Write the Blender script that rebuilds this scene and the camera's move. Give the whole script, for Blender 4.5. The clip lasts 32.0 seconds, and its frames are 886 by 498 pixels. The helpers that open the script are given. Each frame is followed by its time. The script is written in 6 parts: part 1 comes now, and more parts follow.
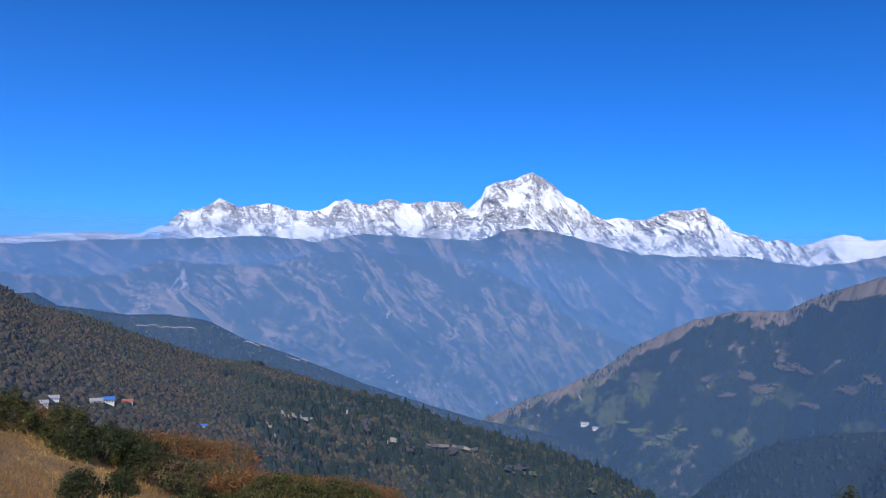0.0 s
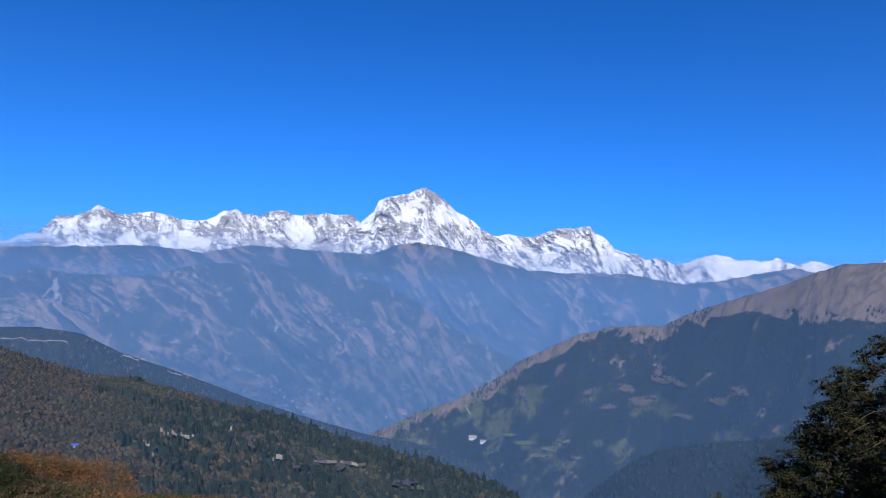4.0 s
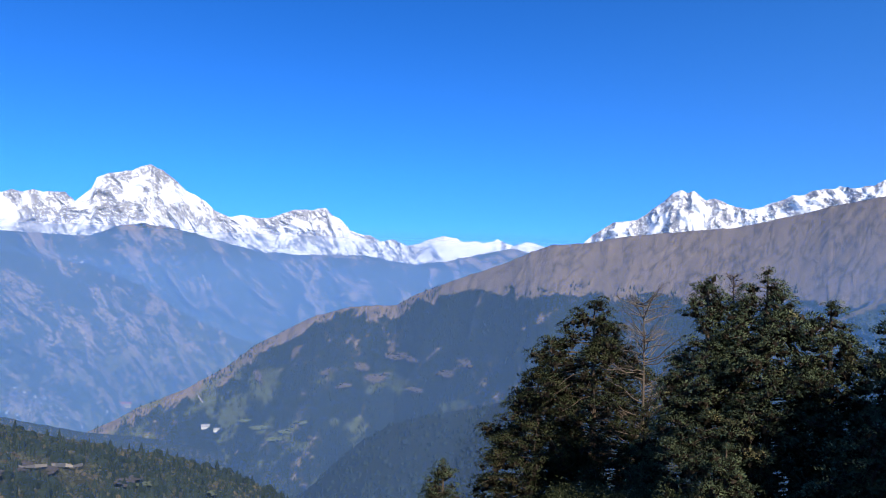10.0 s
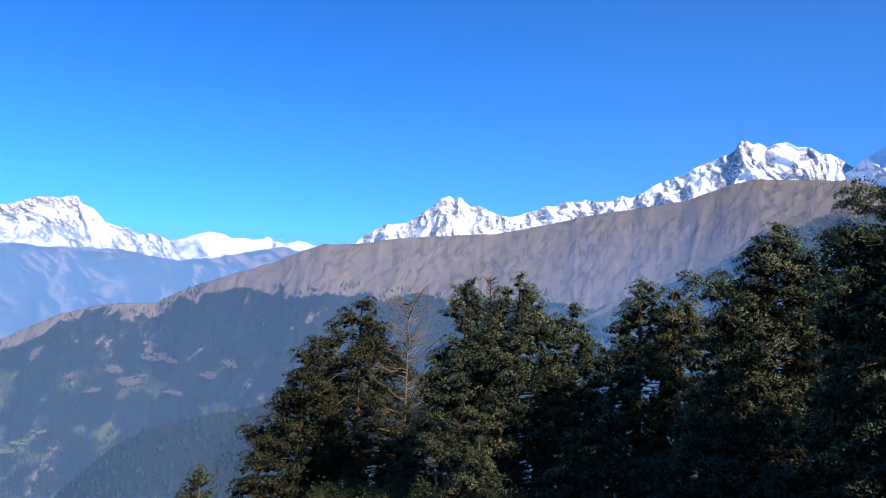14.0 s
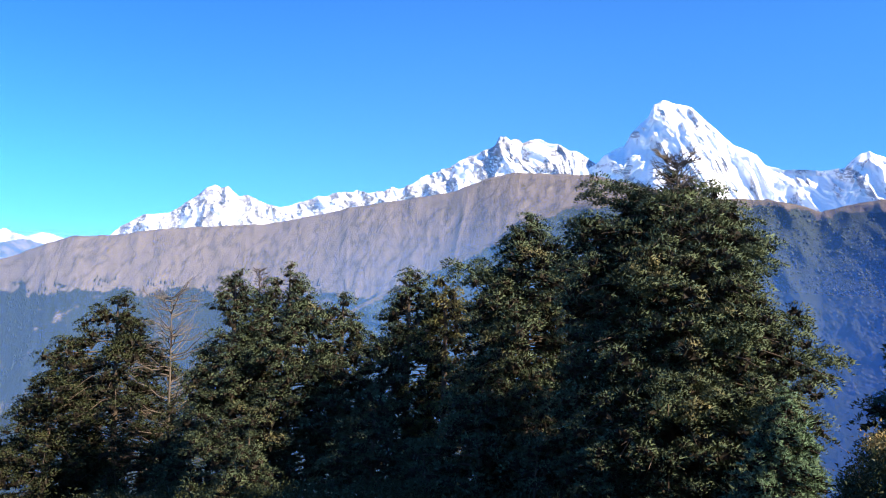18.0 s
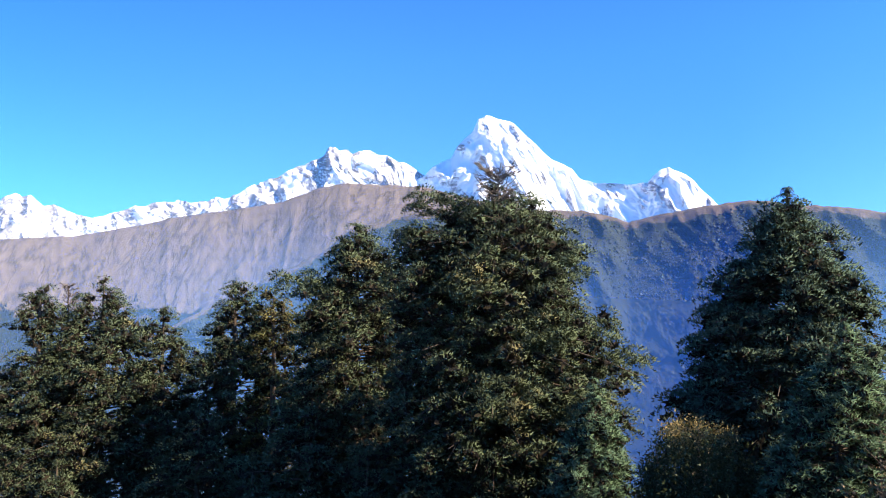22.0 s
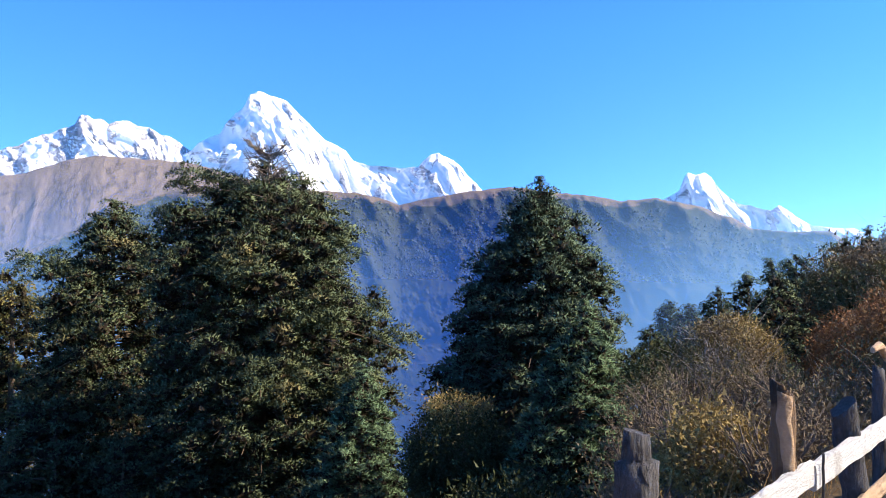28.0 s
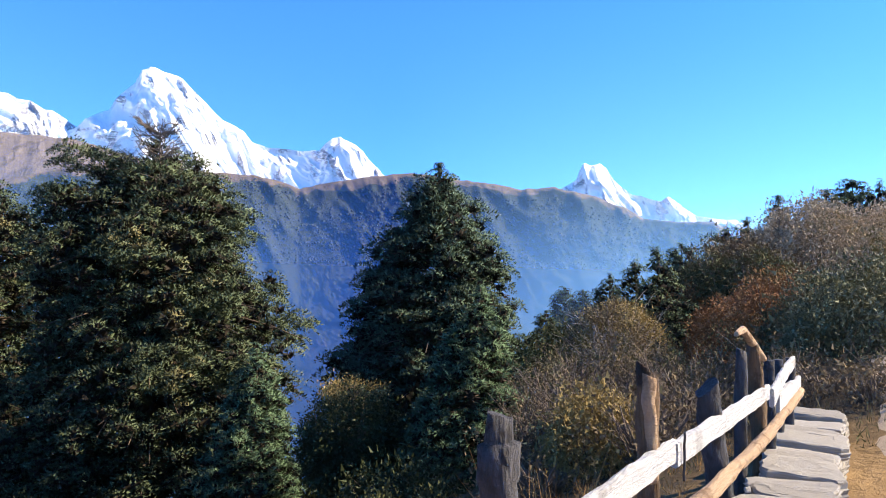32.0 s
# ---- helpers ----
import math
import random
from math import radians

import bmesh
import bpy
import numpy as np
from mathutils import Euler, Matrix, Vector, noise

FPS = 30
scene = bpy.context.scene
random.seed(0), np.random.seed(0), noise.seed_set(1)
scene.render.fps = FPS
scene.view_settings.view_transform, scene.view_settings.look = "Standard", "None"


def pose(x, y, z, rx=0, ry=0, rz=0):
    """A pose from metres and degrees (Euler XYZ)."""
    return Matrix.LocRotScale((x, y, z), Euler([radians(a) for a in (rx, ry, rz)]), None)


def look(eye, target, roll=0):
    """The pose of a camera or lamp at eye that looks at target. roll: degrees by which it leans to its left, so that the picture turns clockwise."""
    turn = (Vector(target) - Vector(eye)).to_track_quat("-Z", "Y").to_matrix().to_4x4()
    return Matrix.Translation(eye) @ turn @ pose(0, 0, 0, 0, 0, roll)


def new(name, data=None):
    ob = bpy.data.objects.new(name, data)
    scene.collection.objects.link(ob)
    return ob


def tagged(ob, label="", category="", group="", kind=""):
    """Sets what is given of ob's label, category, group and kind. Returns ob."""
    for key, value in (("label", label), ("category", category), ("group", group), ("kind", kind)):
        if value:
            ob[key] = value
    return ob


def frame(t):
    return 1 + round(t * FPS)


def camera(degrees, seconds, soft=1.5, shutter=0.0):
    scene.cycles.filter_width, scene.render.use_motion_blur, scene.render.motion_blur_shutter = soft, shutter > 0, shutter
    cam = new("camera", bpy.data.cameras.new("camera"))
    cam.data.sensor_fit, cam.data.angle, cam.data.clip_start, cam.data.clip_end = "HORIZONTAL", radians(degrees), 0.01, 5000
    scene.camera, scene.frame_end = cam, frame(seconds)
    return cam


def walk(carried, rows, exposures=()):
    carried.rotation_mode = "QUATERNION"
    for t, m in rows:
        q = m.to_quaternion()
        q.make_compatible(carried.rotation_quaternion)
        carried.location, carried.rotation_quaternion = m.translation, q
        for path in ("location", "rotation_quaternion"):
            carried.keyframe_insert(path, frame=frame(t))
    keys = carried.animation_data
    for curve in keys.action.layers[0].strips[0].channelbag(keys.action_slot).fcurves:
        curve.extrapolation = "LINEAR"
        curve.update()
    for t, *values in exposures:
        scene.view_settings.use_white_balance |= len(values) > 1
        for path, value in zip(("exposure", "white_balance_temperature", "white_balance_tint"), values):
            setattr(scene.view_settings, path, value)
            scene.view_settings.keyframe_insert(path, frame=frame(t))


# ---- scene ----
# the camera: a hand-held turn on the spot, from north-west round to the east
cam = camera(59.69, 32.0, soft=1.0)
# seconds, place (m), heading, pitch, lean (degrees)
ROWS = [
    (0, 0.135, 0.631, 1.647, 0.00, 1.58, -1.81),
    (0.5, 0.148, 0.631, 1.647, -1.16, 1.88, -2.17),
    (1, 0.176, 0.631, 1.648, -3.56, 2.46, -2.69),
    (1.5, 0.197, 0.630, 1.650, -5.13, 3.01, -2.91),
    (2, 0.217, 0.632, 1.655, -6.72, 3.41, -2.84),
    (2.5, 0.234, 0.634, 1.659, -8.13, 3.29, -2.63),
    (4.5, 0.220, 0.650, 1.659, -7.85, 2.83, -2.32),
    (5, 0.223, 0.659, 1.658, -7.48, 2.70, -2.02),
    (5.5, 0.226, 0.671, 1.661, -7.46, 2.46, -1.79),
    (6, 0.274, 0.672, 1.662, -10.46, 2.23, -1.26),
    (6.5, 0.331, 0.669, 1.650, -14.65, 2.11, -0.73),
    (7, 0.384, 0.658, 1.641, -18.24, 2.02, -0.18),
    (7.5, 0.391, 0.666, 1.634, -18.89, 2.02, 0.13),
    (8, 0.406, 0.670, 1.629, -19.82, 2.01, 0.22),
    (8.5, 0.433, 0.664, 1.614, -22.04, 1.96, 0.13),
    (9, 0.463, 0.649, 1.612, -23.75, 2.01, -0.46),
    (9.5, 0.492, 0.634, 1.606, -25.77, 2.11, -1.08),
    (10, 0.506, 0.620, 1.616, -27.38, 2.23, -1.55),
    (10.5, 0.513, 0.612, 1.617, -28.38, 2.36, -1.92),
    (11, 0.541, 0.583, 1.628, -30.04, 2.62, -2.23),
    (11.5, 0.556, 0.563, 1.627, -32.32, 2.69, -2.59),
    (12, 0.587, 0.529, 1.628, -34.36, 2.78, -2.81),
    (12.5, 0.605, 0.503, 1.632, -36.36, 2.91, -2.93),
    (13, 0.617, 0.490, 1.649, -38.95, 2.92, -3.17),
    (13.5, 0.627, 0.476, 1.638, -42.15, 2.87, -3.01),
    (15.5, 0.684, 0.379, 1.614, -48.59, 2.52, -1.54),
    (16, 0.695, 0.347, 1.608, -51.55, 2.31, -1.55),
    (16.5, 0.679, 0.327, 1.611, -54.41, 2.13, -1.49),
    (17, 0.651, 0.309, 1.607, -56.20, 2.10, -1.51),
    (17.5, 0.611, 0.270, 1.601, -58.61, 2.34, -1.41),
    (18, 0.585, 0.242, 1.584, -61.06, 2.65, -1.25),
    (18.5, 0.554, 0.196, 1.595, -63.16, 2.92, -1.10),
    (19, 0.514, 0.169, 1.594, -64.72, 3.08, -1.01),
    (19.5, 0.480, 0.145, 1.585, -66.51, 3.18, -1.02),
    (20, 0.467, 0.131, 1.578, -68.88, 3.23, -1.08),
    (20.5, 0.456, 0.128, 1.571, -69.89, 3.22, -1.07),
    (21, 0.443, 0.110, 1.575, -70.91, 3.23, -0.69),
    (21.5, 0.432, 0.092, 1.557, -72.64, 3.37, -0.38),
    (22, 0.399, 0.071, 1.565, -73.55, 3.58, -0.00),
    (22.5, 0.369, 0.053, 1.557, -74.49, 3.63, 0.16),
    (23, 0.357, 0.069, 1.563, -75.59, 3.64, 0.25),
    (23.5, 0.329, 0.061, 1.564, -78.04, 3.76, 0.40),
    (24, 0.307, 0.058, 1.563, -78.72, 4.18, 0.48),
    (24.5, 0.313, 0.052, 1.562, -79.19, 4.47, 0.05),
    (25, 0.316, 0.044, 1.562, -80.97, 4.50, -0.47),
    (25.5, 0.322, 0.041, 1.560, -82.55, 4.23, -0.92),
    (27.5, 0.301, -0.003, 1.553, -88.75, 2.62, -0.08),
    (28, 0.317, -0.013, 1.548, -90.31, 2.14, 0.26),
    (28.5, 0.316, -0.025, 1.545, -92.18, 1.64, 0.59),
    (29, 0.304, -0.031, 1.544, -93.18, 1.28, 0.75),
    (29.5, 0.303, -0.034, 1.544, -93.54, 1.01, 0.93),
    (30, 0.308, -0.049, 1.543, -94.15, 0.80, 1.08),
    (30.5, 0.298, -0.068, 1.549, -95.16, 0.83, 0.99),
    (31, 0.308, -0.089, 1.551, -96.43, 1.05, 0.63),
    (31.5, 0.319, -0.099, 1.548, -96.62, 1.23, 0.43),
    (32, 0.328, -0.100, 1.544, -97.65, 1.08, -0.23),
]
EXPOSURES = [(0, -0.35, 6500, 10), (6, -0.45, 6500, 10), (8, -0.13, 6700, 10), (10, 0.02, 6800, 10), (13, 0.25, 7000, 10), (16, 0.64, 7350, 10), (19, 0.97, 7600, 10), (23, 1.08, 7700, 10), (32, 1.12, 7850, 10)]
walk(cam, [(t, pose(x, y, z, 90 + pitch, lean, yaw)) for t, x, y, z, yaw, pitch, lean in ROWS], EXPOSURES)

# ---- light ----
SUN_AZ, SUN_EL = 184.0, 36.0


def build_light():
    world = bpy.data.worlds.new("sky")
    scene.world = world
    world.use_nodes = True
    nt = world.node_tree
    nt.nodes.clear()
    out = nt.nodes.new("ShaderNodeOutputWorld")
    bg = nt.nodes.new("ShaderNodeBackground")
    sky = nt.nodes.new("ShaderNodeTexSky")
    sky.sky_type = "NISHITA"
    sky.sun_disc = False
    sky.sun_elevation = radians(SUN_EL)
    sky.sun_rotation = radians(SUN_AZ)
    sky.altitude = 5200
    sky.air_density = 1.0
    sky.dust_density = 0.1
    sky.ozone_density = 4.0
    # the sky is deep blue opposite the sun and paler on its side
    way, side, pale, hue = (nt.nodes.new("ShaderNode" + k) for k in ("TexCoord", "VectorMath", "MapRange", "Mix"))
    side.operation = "DOT_PRODUCT"
    side.inputs[1].default_value = (math.sin(radians(SUN_AZ)), math.cos(radians(SUN_AZ)), 0)
    nt.links.new(way.outputs["Generated"], side.inputs[0])
    pale.interpolation_type = "SMOOTHSTEP"
    pale.inputs["From Min"].default_value, pale.inputs["From Max"].default_value = -0.98, -0.40
    nt.links.new(side.outputs["Value"], pale.inputs["Value"])
    hue.data_type = "RGBA"
    up, lift, low = (nt.nodes.new("ShaderNode" + k) for k in ("SeparateXYZ", "MapRange", "Mix"))
    nt.links.new(way.outputs["Generated"], up.inputs[0])
    lift.inputs["From Min"].default_value, lift.inputs["From Max"].default_value = 0.02, 0.30
    nt.links.new(up.outputs[2], lift.inputs["Value"])
    low.data_type = "RGBA"
    low.inputs[6].default_value, low.inputs[7].default_value = (0.295, 0.70, 1.20, 1), (0.29, 0.96, 1.62, 1)
    nt.links.new(lift.outputs[0], low.inputs[0])
    deep, rim = nt.nodes.new("ShaderNodeMix"), nt.nodes.new("ShaderNodeMapRange")
    rim.inputs["From Min"].default_value, rim.inputs["From Max"].default_value = 0.01, 0.13
    nt.links.new(up.outputs[2], rim.inputs["Value"])
    deep.data_type = "RGBA"
    deep.inputs[6].default_value, deep.inputs[7].default_value = (0.19, 0.62, 1.32, 1), (0.14, 0.75, 1.48, 1)
    nt.links.new(rim.outputs[0], deep.inputs[0])
    nt.links.new(deep.outputs[2], hue.inputs[6])
    nt.links.new(low.outputs[2], hue.inputs[7])
    nt.links.new(pale.outputs[0], hue.inputs[0])
    tint = nt.nodes.new("ShaderNodeMix")
    tint.data_type, tint.blend_type = "RGBA", "MULTIPLY"
    tint.inputs[0].default_value = 1.0
    nt.links.new(hue.outputs[2], tint.inputs[7])
    nt.links.new(sky.outputs[0], tint.inputs[6])
    nt.links.new(tint.outputs[2], bg.inputs[0])
    bg.inputs[1].default_value = 0.145
    nt.links.new(bg.outputs[0], out.inputs[0])
    lamp = bpy.data.lights.new("sun", "SUN")
    lamp.energy, lamp.angle, lamp.color = 5.0, radians(0.53), (1.0, 0.93, 0.82)
    ob = new("sun", lamp)
    a, e = radians(SUN_AZ), radians(SUN_EL)
    toward = Vector((math.sin(a) * math.cos(e), math.cos(a) * math.cos(e), math.sin(e)))
    ob.matrix_world = look(toward * 100, (0, 0, 0))


build_light()


# ---- materials ----
class Mat:
    """A small builder for node materials."""

    def __init__(self, name, rough=0.9, metal=0.0, spec=0.3):
        self.m = bpy.data.materials.new(name)
        self.m.use_nodes = True
        self.nt = self.m.node_tree
        self.bsdf = self.nt.nodes["Principled BSDF"]
        self.bsdf.inputs["Roughness"].default_value = rough
        self.bsdf.inputs["Metallic"].default_value = metal
        self.bsdf.inputs["Specular IOR Level"].default_value = spec

    def node(self, kind, **kw):
        n = self.nt.nodes.new(kind)
        for k, v in kw.items():
            n.inputs[k.replace("_", " ")].default_value = v
        return n

    def link(self, a, b):
        self.nt.links.new(a, b)

    def coords(self, kind="Object", scale=(1, 1, 1)):
        tc = self.node("ShaderNodeTexCoord")
        mp = self.node("ShaderNodeMapping")
        mp.inputs["Scale"].default_value = scale
        self.link(tc.outputs[kind], mp.inputs["Vector"])
        return mp.outputs[0]

    def noise(self, vec, scale, detail=5.0, rough=0.55, warp=0.0, ridged=False):
        n = self.node("ShaderNodeTexNoise", Scale=scale, Detail=detail, Roughness=rough, Distortion=warp)
        if ridged:
            n.noise_type = "RIDGED_MULTIFRACTAL"
            n.normalize = True
        self.link(vec, n.inputs["Vector"])
        return n.outputs["Fac"]

    def steps(self, fac, lo, hi, a=0.0, b=1.0):
        n = self.node("ShaderNodeMapRange")
        n.interpolation_type = "SMOOTHSTEP"
        for k, v in zip(("From Min", "From Max", "To Min", "To Max"), (lo, hi, a, b)):
            n.inputs[k].default_value = v
        self.link(fac, n.inputs["Value"])
        return n.outputs[0]

    def math(self, op, a, b):
        n = self.node("ShaderNodeMath")
        n.operation = op
        for i, v in enumerate((a, b)):
            if isinstance(v, (int, float)):
                n.inputs[i].default_value = v
            else:
                self.link(v, n.inputs[i])
        return n.outputs[0]

    def mix(self, fac, a, b, blend="MIX"):
        n = self.node("ShaderNodeMix")
        n.data_type, n.blend_type = "RGBA", blend
        for i, v in ((0, fac), (6, a), (7, b)):
            if isinstance(v, (int, float)):
                n.inputs[i].default_value = v
            elif isinstance(v, tuple):
                n.inputs[i].default_value = (*v, 1)
            else:
                self.link(v, n.inputs[i])
        return n.outputs[2]

    def color(self, out):
        if isinstance(out, tuple):
            self.bsdf.inputs["Base Color"].default_value = (*out, 1)
        else:
            self.link(out, self.bsdf.inputs["Base Color"])
        return self

    def bump(self, fac, strength=0.5, distance=0.1):
        n = self.node("ShaderNodeBump", Strength=strength, Distance=distance)
        self.link(fac, n.inputs["Height"])
        self.link(n.outputs[0], self.bsdf.inputs["Normal"])
        return self

    def island(self):
        return self.node("ShaderNodeNewGeometry").outputs["Random Per Island"]

    def thing(self):
        return self.node("ShaderNodeObjectInfo").outputs["Random"]

    def rib(self):
        n = self.node("ShaderNodeAttribute")
        n.attribute_name = "rib"
        return n.outputs["Fac"]

    def lee(self):
        n = self.node("ShaderNodeAttribute")
        n.attribute_name = "lee"
        return n.outputs["Fac"]

    def drop(self):
        n = self.node("ShaderNodeAttribute")
        n.attribute_name = "drop"
        return n.outputs["Fac"]

    def sheet(self, scale):
        """Places on a slope as metres along it and metres up it."""
        n, mp = self.node("ShaderNodeAttribute"), self.node("ShaderNodeMapping")
        n.attribute_name = "sheet"
        mp.inputs["Scale"].default_value = scale
        self.link(n.outputs["Vector"], mp.inputs["Vector"])
        return mp.outputs[0]

    def veins(self, vec, scale, width, detail=5.0):
        """Thin branching lines, as gullies draw them: 1 on a line, 0 beside it."""
        n = self.noise(vec, scale, detail, 0.6, 0.4)
        return self.steps(self.math("ABSOLUTE", self.math("SUBTRACT", n, 0.5), 0.0), 0.0, width, 1.0, 0.0)

    def height(self):
        g, s = self.node("ShaderNodeNewGeometry"), self.node("ShaderNodeSeparateXYZ")
        self.link(g.outputs["Position"], s.inputs[0])
        return s.outputs[2]


def snow_material(name, bare, width):
    """Snow over rock that shows as thin branching bands, close together on the steep faces and few on the snowfields. bare: share of rocky faces; width: of the bands."""
    m = Mat(name, rough=0.6)
    v = m.coords()
    grit = m.noise(m.sheet((1, 0.8, 1)), 0.10, 6, 0.75, 0.8)
    fine = m.noise(v, 0.16, 4, 0.7)
    field = m.math("ADD", m.noise(v, 0.0085, 4, 0.6), m.math("MULTIPLY", m.lee(), 0.10))
    rocky = m.steps(field, 0.58 - bare, 0.68 - bare)
    lines = m.math("MAXIMUM", m.veins(m.sheet((1, 1.5, 1)), 0.021, width, 6), m.veins(m.sheet((1.2, 0.9, 1)), 0.052, 1.5 * width, 4))
    patch = m.steps(m.math("ADD", grit, m.math("MULTIPLY", field, 0.35)), 0.72, 0.76)
    rock = m.math("MULTIPLY", m.math("MAXIMUM", m.steps(lines, 0.15, 0.7), patch), rocky)
    stone = m.mix(fine, (0.15, 0.145, 0.155), (0.38, 0.37, 0.38))
    snow = m.mix(grit, (0.90, 0.91, 0.93), (0.97, 0.97, 0.97))
    return m.color(m.mix(rock, snow, stone)).bump(m.math("SUBTRACT", grit, m.math("MULTIPLY", rock, 0.5)), 0.25, 6).m


def hill_material(name, grass, wood, bare, cover, tree_line=None, scale=1.0, field=None, scars=0.0, gully=0.0, band=None, veins=0.0, mottle=0.45, lee=0.0, litter=None):
    """Slopes of dry grass with woods, bare earth and, where given, fields. cover: share of wood; tree_line: the height (m) at which the woods end; band: how far below the crest they begin."""
    m = Mat(name, rough=0.95, spec=0.1)
    v = m.coords()
    large = m.noise(m.sheet((1, 0.9, 1)) if veins else v, 0.005 * scale, 8, 0.66, 0.8)
    small = m.noise(v, 0.035 * scale, 9, 0.78, 0.5)
    f = m.math("ADD", m.math("MULTIPLY", large, 0.62), m.math("MULTIPLY", small, 0.63))
    f = m.math("SUBTRACT", f, 0.075)
    f = m.math("SUBTRACT", f, m.math("MULTIPLY", m.rib(), gully))
    f = m.math("ADD", f, m.math("MULTIPLY", m.lee(), lee))
    if tree_line is not None:
        wave = m.math("ADD", m.height(), m.math("MULTIPLY", m.math("SUBTRACT", large, 0.5), 130.0))
        f = m.math("ADD", f, m.steps(wave, tree_line - 14, tree_line + 14, 0.0, -0.6))
    if band is not None:
        wave = m.math("ADD", m.drop(), m.math("MULTIPLY", m.math("SUBTRACT", large, 0.5), band * 6.0))
        f = m.math("ADD", f, m.steps(wave, band * 0.6, band * 1.5, -0.6, 0.0))
    woods = m.steps(f, 0.56 - 0.3 * cover, 0.66 - 0.3 * cover)
    tone = m.mix(small, tuple((1 - mottle) * c for c in grass), tuple((1 + mottle) * c for c in grass))
    tone = m.mix(m.steps(m.noise(v, 0.015 * scale, 6, 0.7, 1.0), 0.45, 0.62), tone, m.mix(0.7 * mottle, tone, tuple(0.35 * c for c in grass)))
    # brush grows along the gullies
    line = m.math("MAXIMUM", m.veins(m.sheet((1, 0.55, 1)), 0.011 * scale, 0.04), m.math("MULTIPLY", m.veins(m.sheet((1, 0.6, 1)), 0.030 * scale, 0.05), 0.3))
    tone = m.mix(m.math("MULTIPLY", line, veins), tone, tuple(0.5 * a + 0.15 * b for a, b in zip(wood, grass)))
    green = m.mix(small, tuple(0.5 * c for c in wood), tuple(1.6 * c for c in wood))
    out = m.mix(woods, tone, green)
    if field:
        lots = m.mix(m.noise(m.coords(scale=(1, 1, 3)), 0.05 * scale, 3, 0.6, 1.5), tuple(0.5 * c for c in field), tuple(1.4 * c for c in field))
        spots = m.steps(m.noise(v, 0.006 * scale, 6, 0.7), 0.52, 0.60)
        low = m.steps(m.height(), -150.0, -220.0)
        out = m.mix(m.math("MULTIPLY", m.math("MULTIPLY", spots, low), 0.75), out, lots)
    if scars:
        cut = m.steps(m.noise(m.coords(scale=(1, 1, 0.5)), 0.013 * scale, 7, 0.75, 1.2), 0.69 - scars, 0.73 - scars)
        out = m.mix(cut, out, m.mix(small, bare, tuple(1.3 * c for c in bare)))
    if litter:
        east = m.node("ShaderNodeSeparateXYZ")
        m.link(v, east.inputs[0])
        edge = m.math("ADD", east.outputs[0], m.math("MULTIPLY", m.math("SUBTRACT", large, 0.5), 8.0))
        out = m.mix(m.steps(edge, 3.2, 7.0), out, m.mix(small, tuple(0.5 * c for c in litter), litter))
    relief = m.math("SUBTRACT", m.noise(v, 0.09 * scale, 7, 0.7), m.math("MULTIPLY", line, 0.5 * veins))
    return m.color(out).bump(relief, 0.7, 6 / scale).m


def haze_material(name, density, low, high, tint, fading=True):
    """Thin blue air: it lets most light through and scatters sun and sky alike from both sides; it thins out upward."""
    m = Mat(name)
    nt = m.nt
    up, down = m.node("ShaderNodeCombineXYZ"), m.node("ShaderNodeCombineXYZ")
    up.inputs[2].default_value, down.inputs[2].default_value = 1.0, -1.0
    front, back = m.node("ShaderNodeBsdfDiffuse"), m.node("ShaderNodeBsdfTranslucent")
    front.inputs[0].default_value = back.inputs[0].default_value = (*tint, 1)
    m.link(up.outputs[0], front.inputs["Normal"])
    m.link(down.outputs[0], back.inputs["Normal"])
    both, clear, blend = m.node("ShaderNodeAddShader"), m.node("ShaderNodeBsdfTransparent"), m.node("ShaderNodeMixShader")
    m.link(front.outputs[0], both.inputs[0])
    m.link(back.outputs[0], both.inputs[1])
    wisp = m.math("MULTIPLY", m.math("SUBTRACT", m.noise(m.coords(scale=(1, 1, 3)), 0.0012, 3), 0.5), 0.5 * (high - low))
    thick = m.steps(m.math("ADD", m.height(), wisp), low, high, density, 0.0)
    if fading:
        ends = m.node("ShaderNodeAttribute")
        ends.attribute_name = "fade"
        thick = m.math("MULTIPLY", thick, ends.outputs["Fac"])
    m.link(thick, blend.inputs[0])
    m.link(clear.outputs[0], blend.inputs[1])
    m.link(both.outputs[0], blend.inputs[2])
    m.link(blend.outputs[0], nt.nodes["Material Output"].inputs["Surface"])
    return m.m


def leaf_material(name, dark, light, turned=None, share=0.0, rough=0.75, patch=0.35, glow=0.10, spread=0.5):
    """Foliage: two greens leaf by leaf, patches of turned leaves, some light coming through."""
    m = Mat(name, rough=rough, spec=0.12)
    v = m.coords()
    out = m.mix(m.steps(m.island(), 0.0, 1.0, 0.5 - spread, 0.5 + spread), dark, light)
    out = m.mix(m.steps(m.noise(v, patch, 3), 0.35, 0.65), out, m.mix(0.5, out, light))
    out = m.mix(m.steps(m.noise(v, patch * 3.5, 2), 0.40, 0.60), m.mix(0.5, out, dark), out)
    if turned:
        out = m.mix(m.steps(m.noise(v, patch * 0.8, 4, 0.6), 0.62 - 0.4 * share, 0.70 - 0.4 * share), out, turned)
    m.color(out)
    thin, add = m.node("ShaderNodeBsdfTranslucent"), m.node("ShaderNodeMixShader")
    m.link(out, thin.inputs[0])
    add.inputs[0].default_value = glow
    m.link(m.bsdf.outputs[0], add.inputs[1])
    m.link(thin.outputs[0], add.inputs[2])
    m.link(add.outputs[0], m.nt.nodes["Material Output"].inputs["Surface"])
    return m.m


